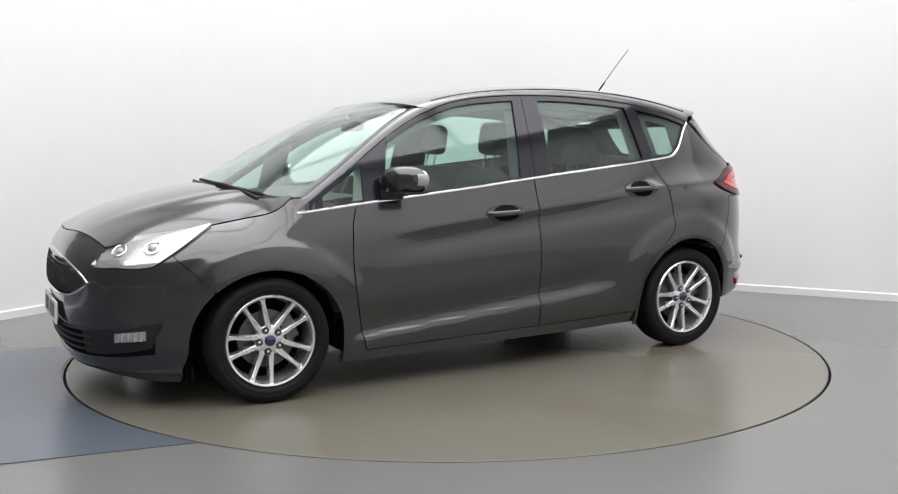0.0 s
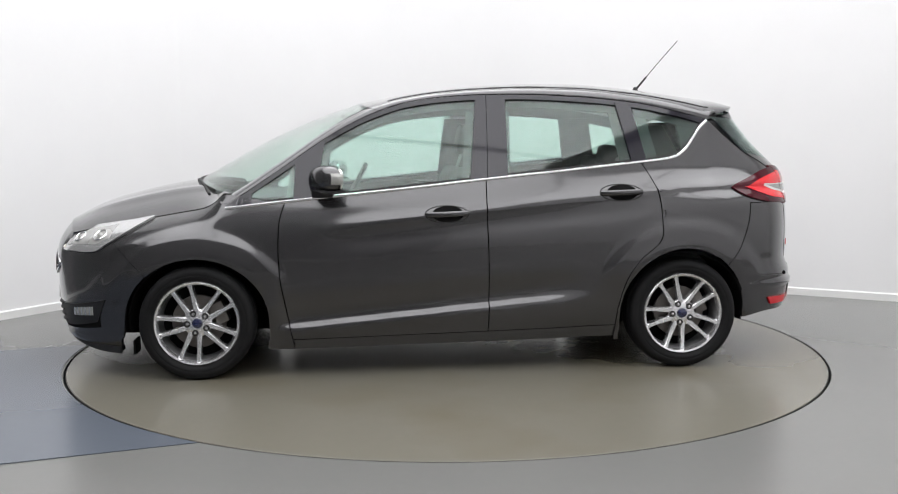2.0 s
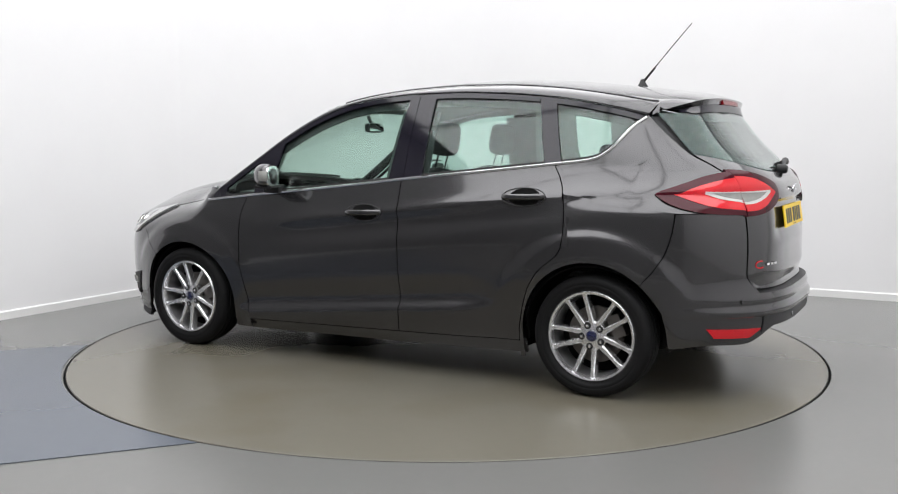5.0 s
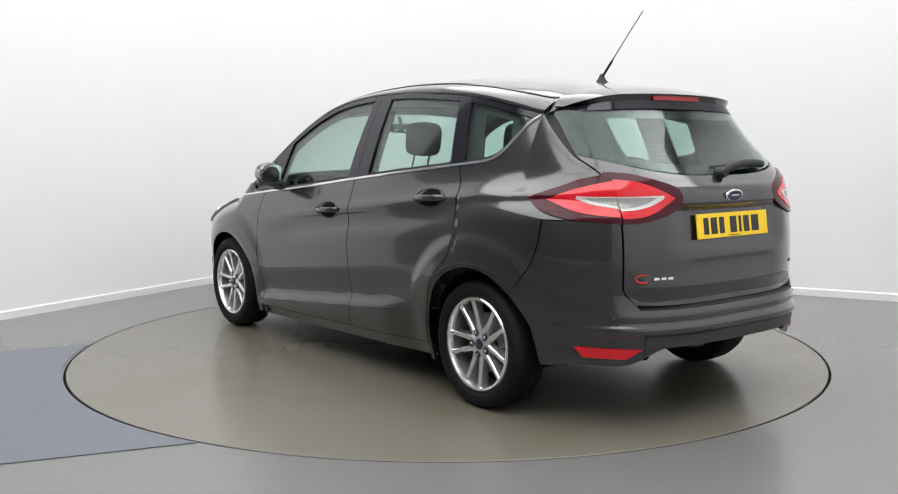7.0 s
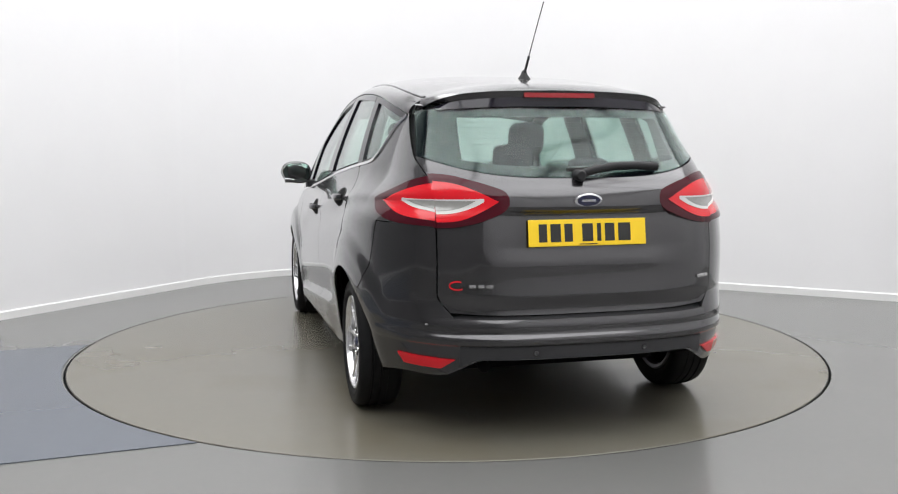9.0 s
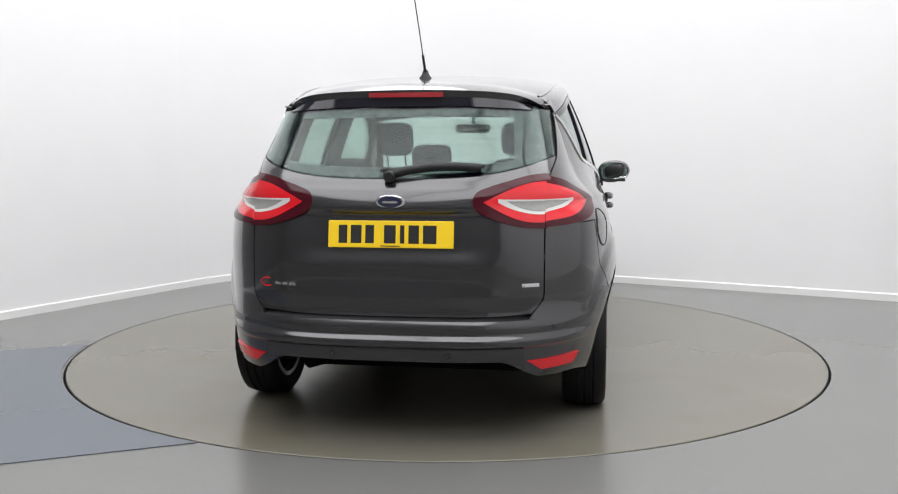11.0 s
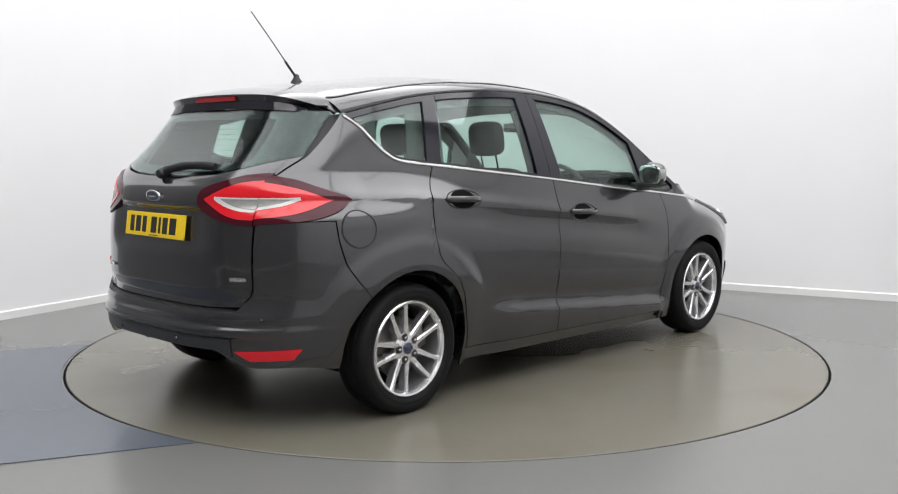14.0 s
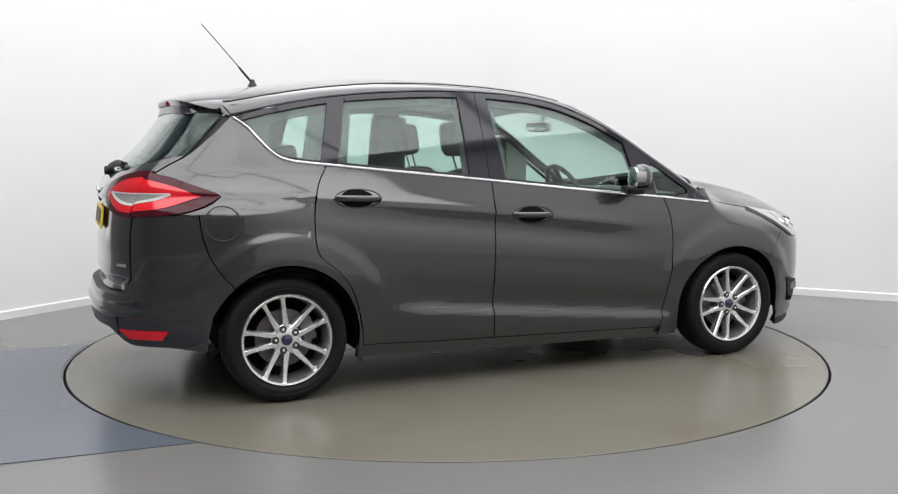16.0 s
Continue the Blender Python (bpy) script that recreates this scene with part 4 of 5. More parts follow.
def oval(parent, m, a=.061, b=.028, name="badge"):
    bm = bmesh.new()
    lathe(bm, [(1.0, 0), (1.0, .5), (.92, .9), (.80, 1.0), (.001, 1.05)], 40)
    bmesh.ops.transform(bm, matrix=m @ Matrix.Diagonal((1, 1, 1, 1)) @ pose(0, 0, 0, 0, 0, -90) @ Matrix.Diagonal((a, .006, b, 1)), verts=bm.verts)
    bd = part(name, bm, CHROME, parent, "oval chrome-rimmed badge")
    bm = bmesh.new()
    lathe(bm, [(.82, .5), (.82, 1.12), (.70, 1.2), (.001, 1.25)], 40)
    bmesh.ops.transform(bm, matrix=m @ pose(0, 0, 0, 0, 0, -90) @ Matrix.Diagonal((a, .006, b, 1)), verts=bm.verts)
    part("badge_field", bm, BADGE, bd, "dark blue oval field")
    bm = boxed(.0075, .0085, -a * .5, a * .5, -b * .16, b * .16, .0005, m=m)
    part("badge_bar", bm, CHROME, bd)


def tailgate_bits(tg):
    zc = .879
    m = Matrix.Translation((rear_x(0, zc) + .010, 0, zc)) @ pose(0, 0, 0, 0, 8, 0) @ pose(0, 0, 0, 0, 0, 180)
    plate(tg, m, True)
    oval(tg, Matrix.Translation((rear_x(0, 1.012) - .018, 0, 1.012)) @ pose(0, 0, 0, 0, 12, 180))
    # model lettering: a red sweep and short silver strokes
    def mark(y, z, w, h, mat, name):
        bm = boxed(-.003, .003, -w / 2, w / 2, -h / 2, h / 2, .001, m=Matrix.Translation((rear_x(y, z) - .004, y, z)) @ pose(0, 0, 0, 0, 0, -math.degrees(math.atan2(rear_x(y + .02, z) - rear_x(y - .02, z), .04))))
        part(name, bm, mat, tg, smooth=False)
    bm = bmesh.new()
    sweep(bm, [(rear_x(.545 - .030 * math.cos(t), .668) - .004, .545 - .030 * math.cos(t), .668 + .017 * math.sin(t)) for t in np.linspace(-.9, -5.2, 14)], .0022, .0035, sides=6)
    part("letter_sweep", bm, RED, tg, "red curved letter stroke")
    for k, w in enumerate((.020, .018, .020)):
        mark(.488 - k * .034, .666, w + .008, .012, CHROME, "letter_bar")
    mark(-.565, .672, .076, .015, CHROME, "trim_bar")


def wiper(rg):
    bm = bmesh.new()
    sweep(bm, [(rear_x(y, z) - off, y, z) for y, z, off in ((.02, 1.115, .03), (-.05, 1.135, .045), (-.15, 1.150, .042), (-.26, 1.152, .035), (-.36, 1.146, .026))], .012, .018, sides=8)
    w = part("rear_wiper", bm, PLASTIC, rg, "black rear wiper arm")
    bm = bmesh.new()
    sweep(bm, [(rear_x(y, z) - .016, y, z) for y, z in ((.06, 1.135), (-.10, 1.140), (-.25, 1.146), (-.37, 1.152))], .005, .009, sides=6)
    part("wiper_blade", bm, RUBBER, w)
    bm = bmesh.new()
    lathe(bm, [(.001, .05), (.018, .05), (.024, .04), (.026, 0)], 20, Matrix.Translation((rear_x(0, 1.112), .015, 1.112)) @ pose(0, 0, 0, 0, 0, 90))
    part("wiper_cap", bm, PLASTIC, w)


def roof_at(x, y):
    ye = side_y(x, frame_top(x)) + .001
    zt = frame_top(x) + .004
    u = min(1, abs(y) / ye)
    return zt + (roof_mid_z(x) - zt) * (1 - u ** 2.4) ** (1 / 2.1)


def tail_x(t):
    return -1.772 + .035 * t * t + .165 * abs(t) ** 8


def lip_z(t):
    return 1.478 - .022 * t * t - .050 * abs(t) ** 8


def spoiler():
    def top(a, b):
        t = (a - .5) * 2
        y = t * lerp(.610, .588, b)
        x0 = lerp(-1.604, -1.532, t * t)
        x = lerp(x0, tail_x(t), b)
        z0 = roof_at(x0 + .003, y) if abs(t) < .97 else lerp(1.40, 1.385, (abs(t) - .97) / .03)
        return (x, y, lerp(z0, lip_z(t), b) + .008 * math.sin(b * math.pi) * (1 - t * t))
    sp = sheet("roof_spoiler", top, 64, 12, PAINT, CAR, "grey roof spoiler with a brake light", out=(0, 0, 1), thick=.030)

    def under(a, b):
        t = (a - .5) * 2
        y = t * .545
        u = y / .588
        zb = 1.409 - .018 * t * t
        return (lerp(tail_x(u) + .010, rear_x(y, zb) - .004, b), y, lerp(lip_z(u) - .028, zb, b))
    sheet("spoiler_face", under, 48, 4, BLACK, sp, "black lower spoiler face", out=(-1, 0, -.3), thick=.006)

    def light(a, b):
        y = lerp(-.165, .165, a)
        return (tail_x(y / .588) - .004 + .004 * b, y, lerp(1.447, 1.467, b))
    sheet("brake_light", light, 16, 3, BRAKE, sp, "red high-level brake light", out=(-1, 0, 0), thick=.012)


def aerial(rf):
    bm = bmesh.new()
    m = Matrix.Translation((-1.285, 0, 1.550))
    lathe(bm, [(.034, 0), (.030, .014), (.018, .030), (.011, .05), (.001, .055)], 20, m @ pose(0, 0, 0, 90, 0, 0))
    a = part("aerial_base", bm, PLASTIC, rf, "black rubber aerial base")
    bm = bmesh.new()
    sweep(bm, [(-1.29, 0, 1.588), (-1.355, 0, 1.664)], .0065, sides=8)
    part("aerial_spring", bm, PLASTIC, a)
    bm = bmesh.new()
    sweep(bm, [(-1.350, 0, 1.660), (-1.455, 0, 1.782), (-1.553, 0, 1.892)], .0026, sides=6)
    part("aerial_rod", bm, PLASTIC, a, "thin dark aerial rod")


def rear_bumper_bits(rb):
    # dark lower skirt, reflectors, parking sensors
    def skirt(a, b):
        y = lerp(-.54, .54, a)
        z = lerp(.369 - .03 * smooth01(.46, .54, abs(y)), .421, b)
        return (rear_x(y, z), y, z)
    sheet("lower_skirt", skirt, 60, 6, LOWER, rb, "dark grey plastic bumper skirt", out=(-1, 0, 0), lift=.006, thick=.02)
    for s in (1, -1):
        def refl(a, b):
            y0, y1 = lerp(.605, .555, b), lerp(.728, .752, b)
            y = lerp(y0, y1, a)
            z = lerp(.324 + .004 * a, .364 + .006 * a, b)
            return (rear_x(y, z), y, z)
        sheet("reflector", refl, 12, 5, RED, rb, "red bumper reflector", side=s, out=(-1, .3, 0), lift=.010, thick=.012)
    for y, z in ((.66, .498), (.24, .394), (-.24, .394), (-.66, .498)):
        bm = bmesh.new()
        lathe(bm, [(.001, .004), (.010, .004), (.012, 0)], 16, Matrix.Translation((rear_x(y, z) - (.0005 if abs(y) > .5 else .0065), y, z)) @ pose(0, 0, 0, 0, 0, 90 + math.copysign(20, y) * (abs(y) > .5)))
        part("parking_sensor", bm, PAINT, rb, "small round parking sensor")


def front_bits(fb):
    # hexagonal upper grille with a chrome frame
    up = spline([(0, .714), (.165, .708), (.35, .692), (.448, .670), (.53, .636), (.578, .604)])
    dn = spline([(0, .520), (.25, .523), (.415, .530), (.48, .547), (.544, .576), (.578, .598)])

    def face(a, b):
        y = lerp(-.576, .576, a)
        z = lerp(dn(abs(y)), up(abs(y)), b)
        return (front_x(y, z), y, z)
    g = sheet("grille", face, 48, 12, DARK, fb, "black mesh grille in a chrome frame", out=(1, 0, 0), lift=.003, thick=.02)
    bm = bmesh.new()
    path = [face(k / 40, 1) for k in range(41)] + [face(1 - k / 40, 0) for k in range(1, 40)]
    sweep(bm, [(p[0] + .008, p[1], p[2]) for p in path], .008, .008, closed=True, sides=8)
    part("grille_frame", bm, CHROME, g, "chrome grille frame")
    bm = bmesh.new()
    for i in range(-26, 27):
        for j in range(9):
            y, z = i * .022 + (.011 if j % 2 else 0), .532 + j * .0215
            if abs(y) < .560 and dn(abs(y)) + .012 < z < up(abs(y)) - .012:
                ring = [(y + .0098 * math.cos(k * math.pi / 3), z + .0088 * math.sin(k * math.pi / 3)) for k in range(6)]
                ring = [(front_x(yy, zz) + .006 + .02 * abs(yy), yy, zz) for yy, zz in ring]
                sweep(bm, ring, .0018, closed=True, sides=4)
    tagged(part("grille_mesh", bm, PLASTIC, g, "black honeycomb mesh"), kind="stuff")
    oval(g, Matrix.Translation((front_x(0, .75) + .004, 0, .748)) @ pose(0, 0, 0, 0, -25, 0), .062, .025)
    plate(fb, Matrix.Translation((2.208, 0, .418)) @ pose(0, 0, 0, 0, -3, 0), False)

    def low(a, b):
        t = (a - .5) * 2
        z = lerp(.245 + .03 * abs(t) ** 3, .372 + .012 * abs(t), b)
        th = lerp(90, front_th(z, x=1.845), abs(t))
        x, y, z = front_at(th, z)
        return (x, math.copysign(y, t), z)
    lg = sheet("lower_grille", low, 60, 10, DARK, fb, "black lower air intake", out=(1, 0, 0), lift=.003, thick=.02)
    for z0 in (.268, .300, .332, .364):
        bm = bmesh.new()
        path = []
        for k in range(33):
            t = (k / 32 - .5) * 2
            z = z0 + .012 * abs(t)
            x, y, z = front_at(lerp(90, front_th(z, y=.56), abs(t)), z)
            path.append((x + .004, math.copysign(y, t), z))
        sweep(bm, path, .009, .006, sides=6)
        part("grille_slat", bm, PLASTIC, lg, "black horizontal slat")
    for s in (1, -1):
        def fog(a, b):
            z = lerp(lerp(.330, .342, a), lerp(.372, .388, a), b)
            th = lerp(front_th(z, x=2.002), front_th(z, x=1.880), a)
            return front_at(th, z)
        fl = sheet("fog_lamp", fog, 10, 6, LENS, fb, "clear rectangular fog lamp", side=s, out=(1, .5, 0), lift=.010, thick=.02)

        for k in range(5):
            a0 = (k + .5) / 5
            bm = bmesh.new()
            sweep(bm, [Vector(fog(a0, b / 4)) + Vector((.010, .006, 0)) for b in range(5)], .0035, side=s, sides=6)
            part("lens_rib", bm, CHROME, fl)

        def fog_bez(a, b):
            z = lerp(lerp(.262, .305, a ** 2), lerp(.380, .428, a ** 2), b)
            th = lerp(front_th(z, y=.50), front_th(z, x=lerp(1.86, 1.81, b)), a)
            return front_at(th, z)
        sheet("fog_surround", fog_bez, 16, 8, PLASTIC, fb, "black fog lamp surround", side=s, out=(1, .5, 0), lift=.006, thick=.012)

    def lip(a, b):
        t = (a - .5) * 2
        zb = lerp(.178, .138, smooth01(.4, 1, abs(t)))
        z = lerp(zb, zb + .035, b)
        th = lerp(90, front_th(.18, x=1.735), abs(t))
        x, y, _ = front_at(th, .18)
        return (x + .006 * (1 - b), math.copysign(y, t), z)
    sheet("front_lip", lip, 48, 3, PLASTIC, fb, "black lower lip", out=(1, 0, 0), lift=.004, thick=.02)


# ---- wheels ----
def wheel_proto(parent):
    """A ten-spoke alloy wheel, its outer face towards +y."""
    bm = bmesh.new()
    lathe(bm, [(.224, -.012), (.226, .000), (.220, .006), (.211, .003), (.206, -.008), (.2035, -.022), (.212, -.030), (.226, -.030), (.226, -.012)], 72)
    w = part("wheel", bm, ALLOY, parent, "silver ten-spoke alloy wheel with black tyre")
    bm = bmesh.new()
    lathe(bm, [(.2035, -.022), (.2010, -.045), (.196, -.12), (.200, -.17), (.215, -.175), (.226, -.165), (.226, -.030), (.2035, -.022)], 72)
    part("rim_barrel", bm, BARREL, w, "inner barrel of the rim, darkened for the shade behind the spokes")
    bm = bmesh.new()
    prof = [(.215, -.165), (.232, -.172), (.258, -.186), (.282, -.184), (.297, -.172), (.3035, -.150), (.3050, -.12), (.3050, -.125), (.2985, -.122), (.2985, -.118), (.3050, -.115), (.3055, -.088), (.2990, -.086), (.2990, -.080), (.3055, -.078), (.3050, -.050), (.2985, -.047), (.2985, -.043), (.3045, -.040), (.3030, -.022), (.2960, .002), (.2800, .012), (.262, .0145), (.258, .0125), (.254, .0140), (.240, .010), (.232, .002), (.224, -.004), (.215, -.02)]
    lathe(bm, prof, 96)
    part("tyre", bm, TYRE, w, "black road tyre")
    for pair in range(5):
        base = radians(90 + 72 * pair)
        for sgn in (-1, 1):
            bm = bmesh.new()
            a_in, a_out = base + sgn * radians(24), base + sgn * radians(13.5)
            p0 = Vector((.046 * math.cos(a_in), 0, .046 * math.sin(a_in)))
            p1 = Vector((.2135 * math.cos(a_out), 0, .2135 * math.sin(a_out)))
            d = (p1 - p0).normalized()
            n = Vector((-d.z, 0, d.x))
            rings = []
            for k in range(9):
                t = k / 8
                c = p0.lerp(p1, t)
                hw = lerp(.0150, .0105, min(1, t * 1.4)) + (.006 * max(0, t - .86) / .14)
                yf = lerp(-.020, -.004, t ** .8) - .010 * math.sin(t * math.pi) * .4
                ring = [(-hw - .004, -.042), (-hw, -.006), (-hw * .62, 0), (hw * .62, 0), (hw, -.006), (hw + .004, -.042)]
                rings.append([bm.verts.new((c.x + n.x * o, yf + dy, c.z + n.z * o)) for o, dy in ring])
            for r0, r1 in zip(rings, rings[1:]):
                for k in range(6):
                    bm.faces.new((r0[k], r0[(k + 1) % 6], r1[(k + 1) % 6], r1[k]))
            bm.faces.new(rings[0])
            bm.faces.new(rings[-1])
            bmesh.ops.recalc_face_normals(bm, faces=bm.faces)
            part("spoke", bm, ALLOY, w, smooth=False)
    bm = bmesh.new()
    lathe(bm, [(.001, -.016), (.036, -.016), (.062, -.020), (.074, -.026), (.074, -.06)], 40)
    hub = part("hub", bm, ALLOY, w)
    bm = bmesh.new()
    lathe(bm, [(.001, -.006), (.022, -.007), (.027, -.010), (.028, -.018)], 32)
    part("hub_cap", bm, BADGE, w, "dark blue centre cap")
    for k in range(5):
        an = radians(90 + 72 * k)
        bm = bmesh.new()
        m = Matrix.Translation((.054 * math.cos(an), -.017, .054 * math.sin(an)))
        lathe(bm, [(.001, .007), (.007, .006), (.0095, 0), (.0095, -.01)], 6, m)
        part("wheel_nut", bm, CHROME, w)
        bm = bmesh.new()
        lathe(bm, [(.0098, .001), (.0175, .0015), (.0180, -.004)], 16, m)
        part("nut_seat", bm, RUBBER, w)
    bm = bmesh.new()
    lathe(bm, [(.06, -.075), (.142, -.075), (.142, -.098), (.06, -.098), (.06, -.075)], 48)
    part("brake_disc", bm, CALIPER, w, "worn iron brake disc")
    bm = bmesh.new()
    box(bm, -.155, -.085, -.125, -.055, -.06, .06, .012)
    part("brake_caliper", bm, CALIPER, w)
    bm = bmesh.new()
    lathe(bm, [(.001, -.13), (.198, -.13)], 40)
    part("back_plate", bm, DARK, w)
    return w


def wheels():
    w = wheel_proto(CAR)
    spots = [(HUB_X, .893, 0), (-HUB_X, .866, 0), (HUB_X, -.893, 180), (-HUB_X, -.866, 180)]
    turn = [23, 24.5, 20, 18]
    first = True
    for (x, y, rz), a in zip(spots, turn):
        m = pose(x, y, .305, 0, 0, rz) @ Matrix.Rotation(radians(a), 4, "Y")
        if first:
            w.matrix_basis = m
            first = False
        else:
            copy_thing(w, m)


# ---- under the car and the cabin ----
def chassis():
    bm = bmesh.new()
    box(bm, -1.60, 1.95, -.56, .56, .20, .34, .03)
    box(bm, -.93, .92, -.82, .82, .185, .30, .02)
    box(bm, -2.0, -1.0, -.50, .50, .335, .52, .03)
    box(bm, 1.0, 2.05, -.55, .55, .19, .70, .04)
    un = part("underbody", bm, DARK, CAR, "dark underbody")
    bm = bmesh.new()
    sweep(bm, [(-1.2, .30, .27), (-1.75, .36, .28), (-1.95, .40, .300)], .026, sides=12)
    part("exhaust", bm, DARK, un, "dark exhaust pipe")
    for s in (1, -1):
        for xc in (HUB_X, -HUB_X):
            def liner(a, b):
                an = lerp(-.15, math.pi + .15, a)
                return (xc + .372 * math.cos(an), lerp(.55, .79 + .065 * max(0, math.sin(an)) ** .5, b), HUB_Z + .352 * math.sin(an))
            sheet("wheel_liner", liner, 24, 4, DARK, un, side=s, out=(0, 0, 1), thick=.008)

        def inner(a, b):
            x = lerp(.84, -.93, a)
            z = lerp(.21, belt(x) - .02, b)
            return (x, side_y(x, z) - .035, z)
        sheet("door_shell", inner, 24, 12, DARK, un, side=s, out=(0, 1, 0), thick=.01)

        def inner2(a, b):
            x = lerp(.80, .93, a)
            z = lerp(.20, .92, b)
            return (x, side_y(x, z) - .020, z)
        sheet("door_shell", inner2, 4, 8, DARK, un, side=s, out=(0, 1, 0), thick=.004)

        def inner3(a, b):
            z = lerp(.70, 1.12, b)
            x = lerp(-.90, -1.32, a)
            return (x, side_y(x, z) - .030, z)
        sheet("door_shell", inner3, 8, 8, DARK, un, side=s, out=(0, 1, 0), thick=.004)

        def inner4(a, b):
            z = lerp(.60, .915, b)
            x = tail_cut(z) + lerp(.05, -.06, a)
            return (x, side_y(x, z) - .016, z)
        sheet("seam_backing", inner4, 6, 10, DARK, un, side=s, out=(0, 1, 0), thick=.004)
        bm = boxed(1.668, 1.682, .66, .78, .12, .20, .004)
        if s < 0:
            bmesh.ops.transform(bm, matrix=Matrix.Diagonal((1, -1, 1, 1)), verts=bm.verts)
            bmesh.ops.reverse_faces(bm, faces=bm.faces)
        part("air_deflector", bm, DARK, un, "black rubber air deflector")


def rounded(x, y, z, sx, sy, sz, m=None, p=.45, seg=24):
    bm = bmesh.new()
    bmesh.ops.create_uvsphere(bm, u_segments=seg, v_segments=16, radius=1)
    for v in bm.verts:
        q = [math.copysign(abs(c) ** p, c) for c in v.co]
        v.co = (q[0] * sx / 2, q[1] * sy / 2, q[2] * sz / 2)
    bmesh.ops.transform(bm, matrix=Matrix.Translation((x, y, z)) @ (m or Matrix()), verts=bm.verts)
    return bm


def seat(x, y, w=.50, back=.62, head=True, hz=0.0, hw=.215, hh=.195):
    lean = pose(0, 0, 0, 0, -14, 0)
    s = part("seat", rounded(x + .25, y, .52 + hz, .54, w, .20), CLOTH, CAR, "charcoal cloth car seat")
    part("seat_back", rounded(x - .06, y, .80 + hz, .17, w * .96, back, lean), CLOTH, s)
    if head:
        part("headrest", rounded(x - .19, y, 1.275 + hz, .11, hw, hh, pose(0, 0, 0, 0, -8, 0), .5), CLOTH, s, "charcoal headrest")
        for dy in (-.055, .055):
            bm = bmesh.new()
            sweep(bm, [(x - .13, y + dy, 1.05 + hz), (x - .185, y + dy, 1.22 + hz)], .006, sides=8)
            part("headrest_post", bm, CHROME, s)


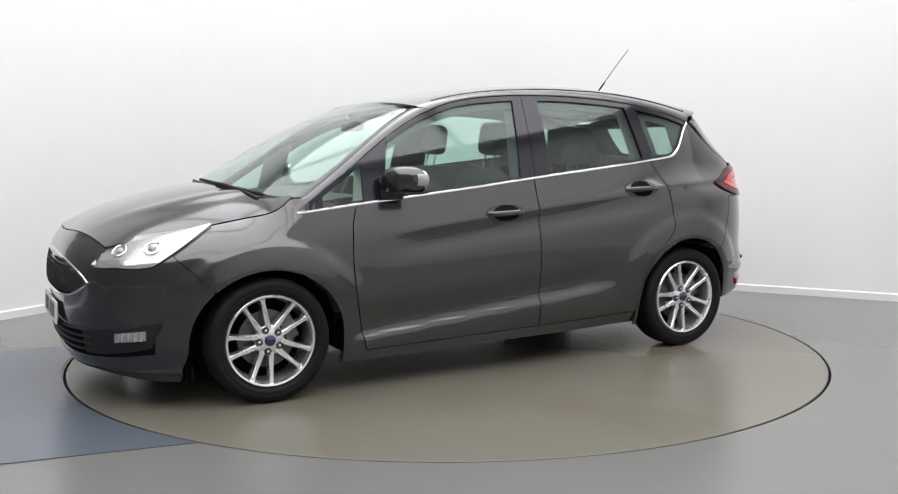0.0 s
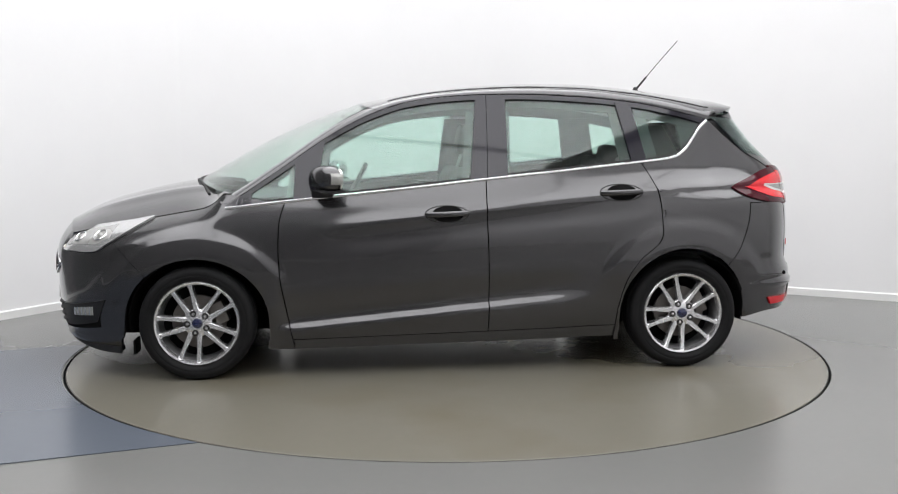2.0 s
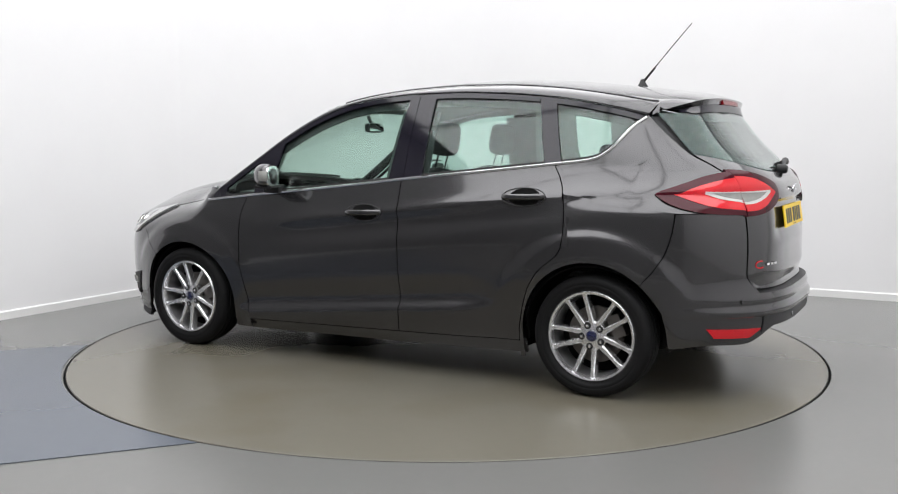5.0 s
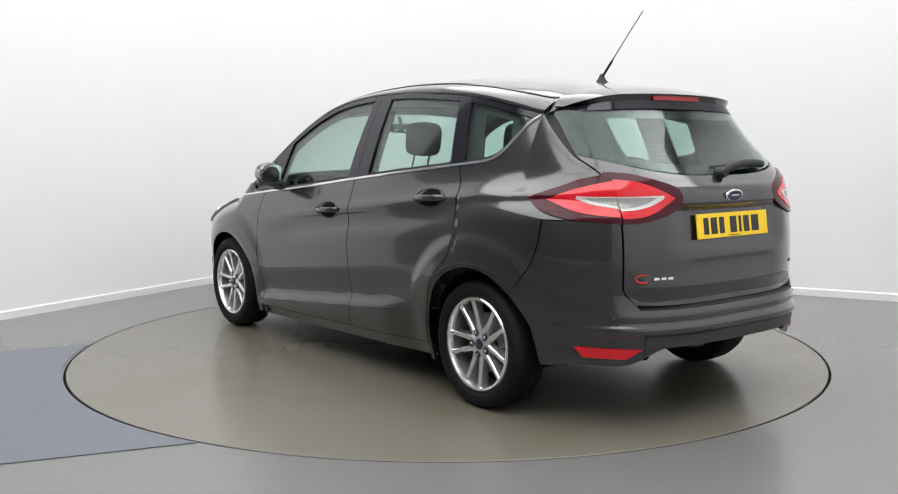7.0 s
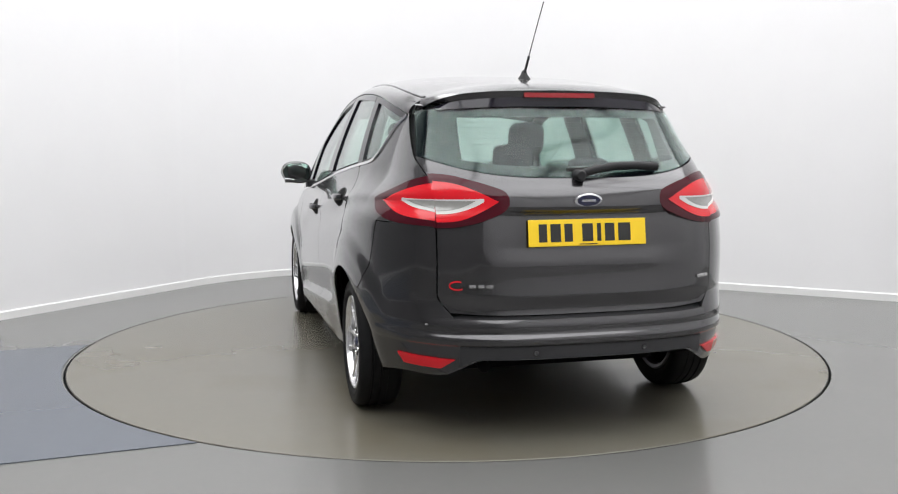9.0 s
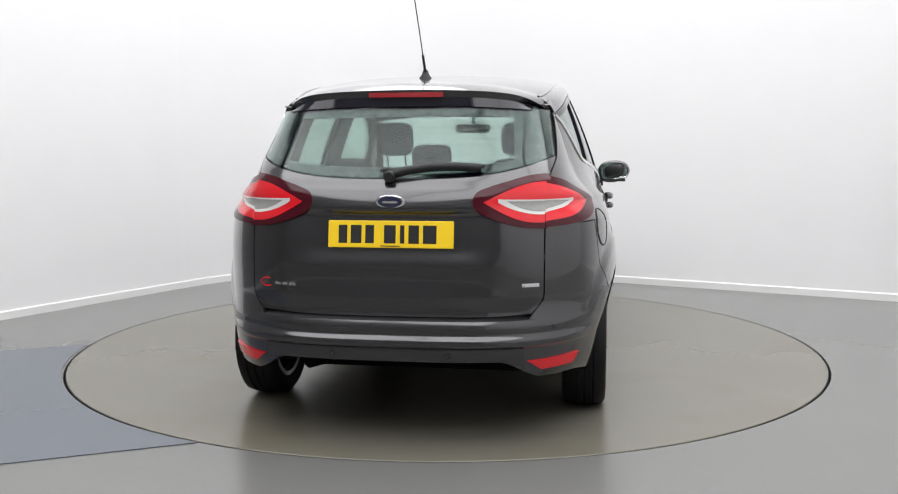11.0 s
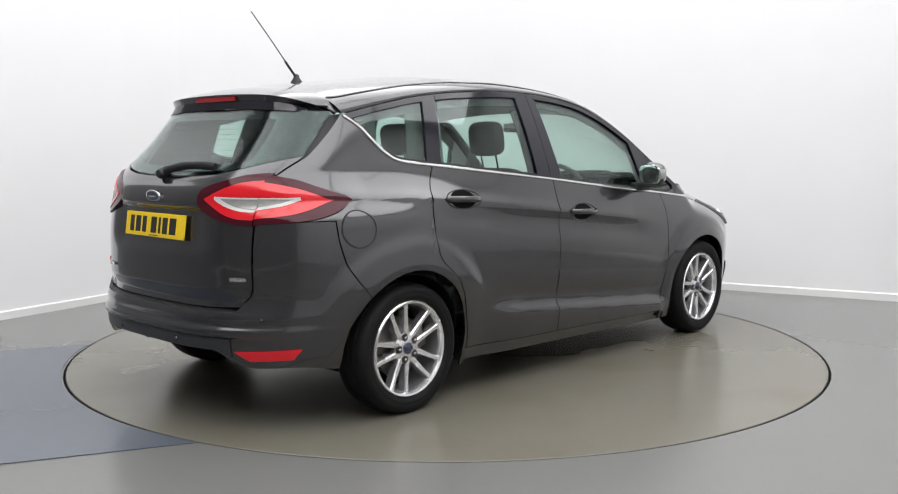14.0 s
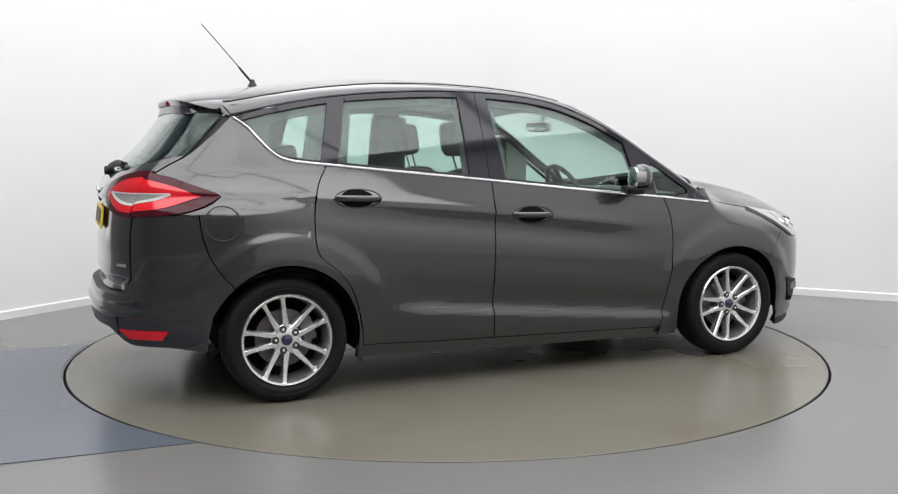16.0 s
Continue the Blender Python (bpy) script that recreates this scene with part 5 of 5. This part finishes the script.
def cabin():
    seat(-.045, .375)
    seat(-.045, -.375)
    for y in (-.42, 0, .42):
        seat(-.92, y, w=.42, back=.60, hz=-.10 if y == 0 else -.17, hw=.20 if y == 0 else .22, hh=.13)

    def dash(a, b):
        t = (a - .5) * 2
        pts = [(.58, .62), (.62, .90), (.70, .970), (.85, .975), (1.05, .955), (1.20, .955)]
        i = b * (len(pts) - 1)
        k = min(len(pts) - 2, int(i))
        x, z = [lerp(pts[k][j], pts[k + 1][j], i - k) for j in (0, 1)]
        return (x - .10 * t * t * b, t * lerp(.74, .64, b), z + .02 * math.exp(-((t + .5) / .25) ** 2) * (1 if b < .7 else 0))
    d = sheet("dashboard", dash, 30, 15, CABIN, CAR, "dark grey dashboard", out=(-.3, 0, 1), thick=.02)
    part("floor_pan", boxed(-.94, .92, -.70, .70, .34, .38), CABIN, CAR, smooth=False)
    part("boot_floor", boxed(-1.85, -.94, -.50, .50, .54, .57), CABIN, CAR, smooth=False)
    part("parcel_shelf", boxed(-1.93, -1.18, -.60, .60, 1.00, 1.02, .008), CABIN, CAR)
    part("centre_console", boxed(-.15, .66, -.11, .11, .38, .72, .03), CABIN, CAR)
    m = Matrix.Translation((.50, -.375, .955)) @ pose(0, 0, 0, 0, 62, 0)
    bm = bmesh.new()
    ring = [m @ Vector((.178 * math.cos(k / 40 * 2 * math.pi), .178 * math.sin(k / 40 * 2 * math.pi), 0)) for k in range(40)]
    sweep(bm, ring, .015, closed=True, sides=8)
    st = part("steering_wheel", bm, CABIN, CAR, "black steering wheel")
    part("steering_boss", boxed(-.06, .06, -.08, .08, -.03, .02, .02, m=m), CABIN, st)
    for an in (0, 180, 270):
        r = m @ pose(0, 0, 0, 0, 0, an)
        part("wheel_spoke", boxed(.05, .17, -.018, .018, -.01, .01, .006, m=r), CABIN, st)
    mr = part("rear_view_mirror", rounded(.515, 0.0, 1.352, .035, .235, .062, pose(0, 0, 0, 0, 6, 8)), CABIN, CAR, "dark rear-view mirror")
    part("mirror_pane", boxed(-.021, -.018, -.105, .105, -.024, .024, .001, m=Matrix.Translation((.515, 0, 1.352)) @ pose(0, 0, 0, 0, 6, 8)), MIRROR, mr)
    bm = bmesh.new()
    sweep(bm, [(.53, 0, 1.37), (.56, 0, 1.43)], .012, sides=8)
    part("mirror_stem", bm, CABIN, mr)
    for s in (1, -1):
        # inner door cards and pillar linings
        def card(a, b):
            x = lerp(.78, -.98, a)
            z = lerp(.42, belt(x) - .015, b)
            return (x, side_y(x, z) - .075 - .03 * (1 - b), z)
        sheet("door_card", card, 20, 8, CABIN, CAR, "dark door lining", side=s, out=(0, -1, 0), thick=.01)
        
        def rail(a, b):
            x = lerp(.78, -1.46, a)
            z = lerp(max(frame_top(x) - .075, belt(x) + .01), frame_top(x) - .005, b)
            return (x, side_y(x, z) - .045, z)
        sheet("cant_rail_lining", rail, 40, 3, CABIN, CAR, "dark roof rail lining", side=s, out=(0, -1, 0), thick=.008)
        for (b0, t0), (b1, t1) in (((-.09, -.13), (-.36, -.37)), ((-.99, -.93), (-1.22, -1.14)), ((-1.38, -1.32), (-1.84, -1.64)), ((.86, .82), (.72, .64))):
            def post(a, b):
                x = lerp(lerp(b0, t0, b), lerp(b1, t1, b), a)
                z = lerp(min(1.12, belt(x)) - .03, min(frame_top(max(x, -1.5)) - .01, 1.42), b)
                return (x, side_y(x, z) - .050, z)
            sheet("pillar_lining", post, 6, 8, PALE if b0 > 0 else CABIN, CAR, "pale pillar lining" if b0 > 0 else "dark pillar lining", side=s, out=(0, -1, 0), thick=.008)


build_body()
wheels()
chassis()
cabin()

OFF = Matrix.Translation((0.079, -0.085, 0))   # the car stands a little off the turntable's axis
for child in CAR.children:
    child.matrix_basis = OFF @ child.matrix_basis


def motions():
    """The turntable carries the car round at an even 11.59 degrees a second."""
    times = [0.0, 0.1] + [0.5 * k for k in range(1, 32)] + [15.9, 16.0]
    rows = [(t, pose(0, 0, 0, 0, 0, 208.548 - 11.586 * t)) for t in times]
    walk(CAR, rows)
    walk(TABLE, rows)


motions()
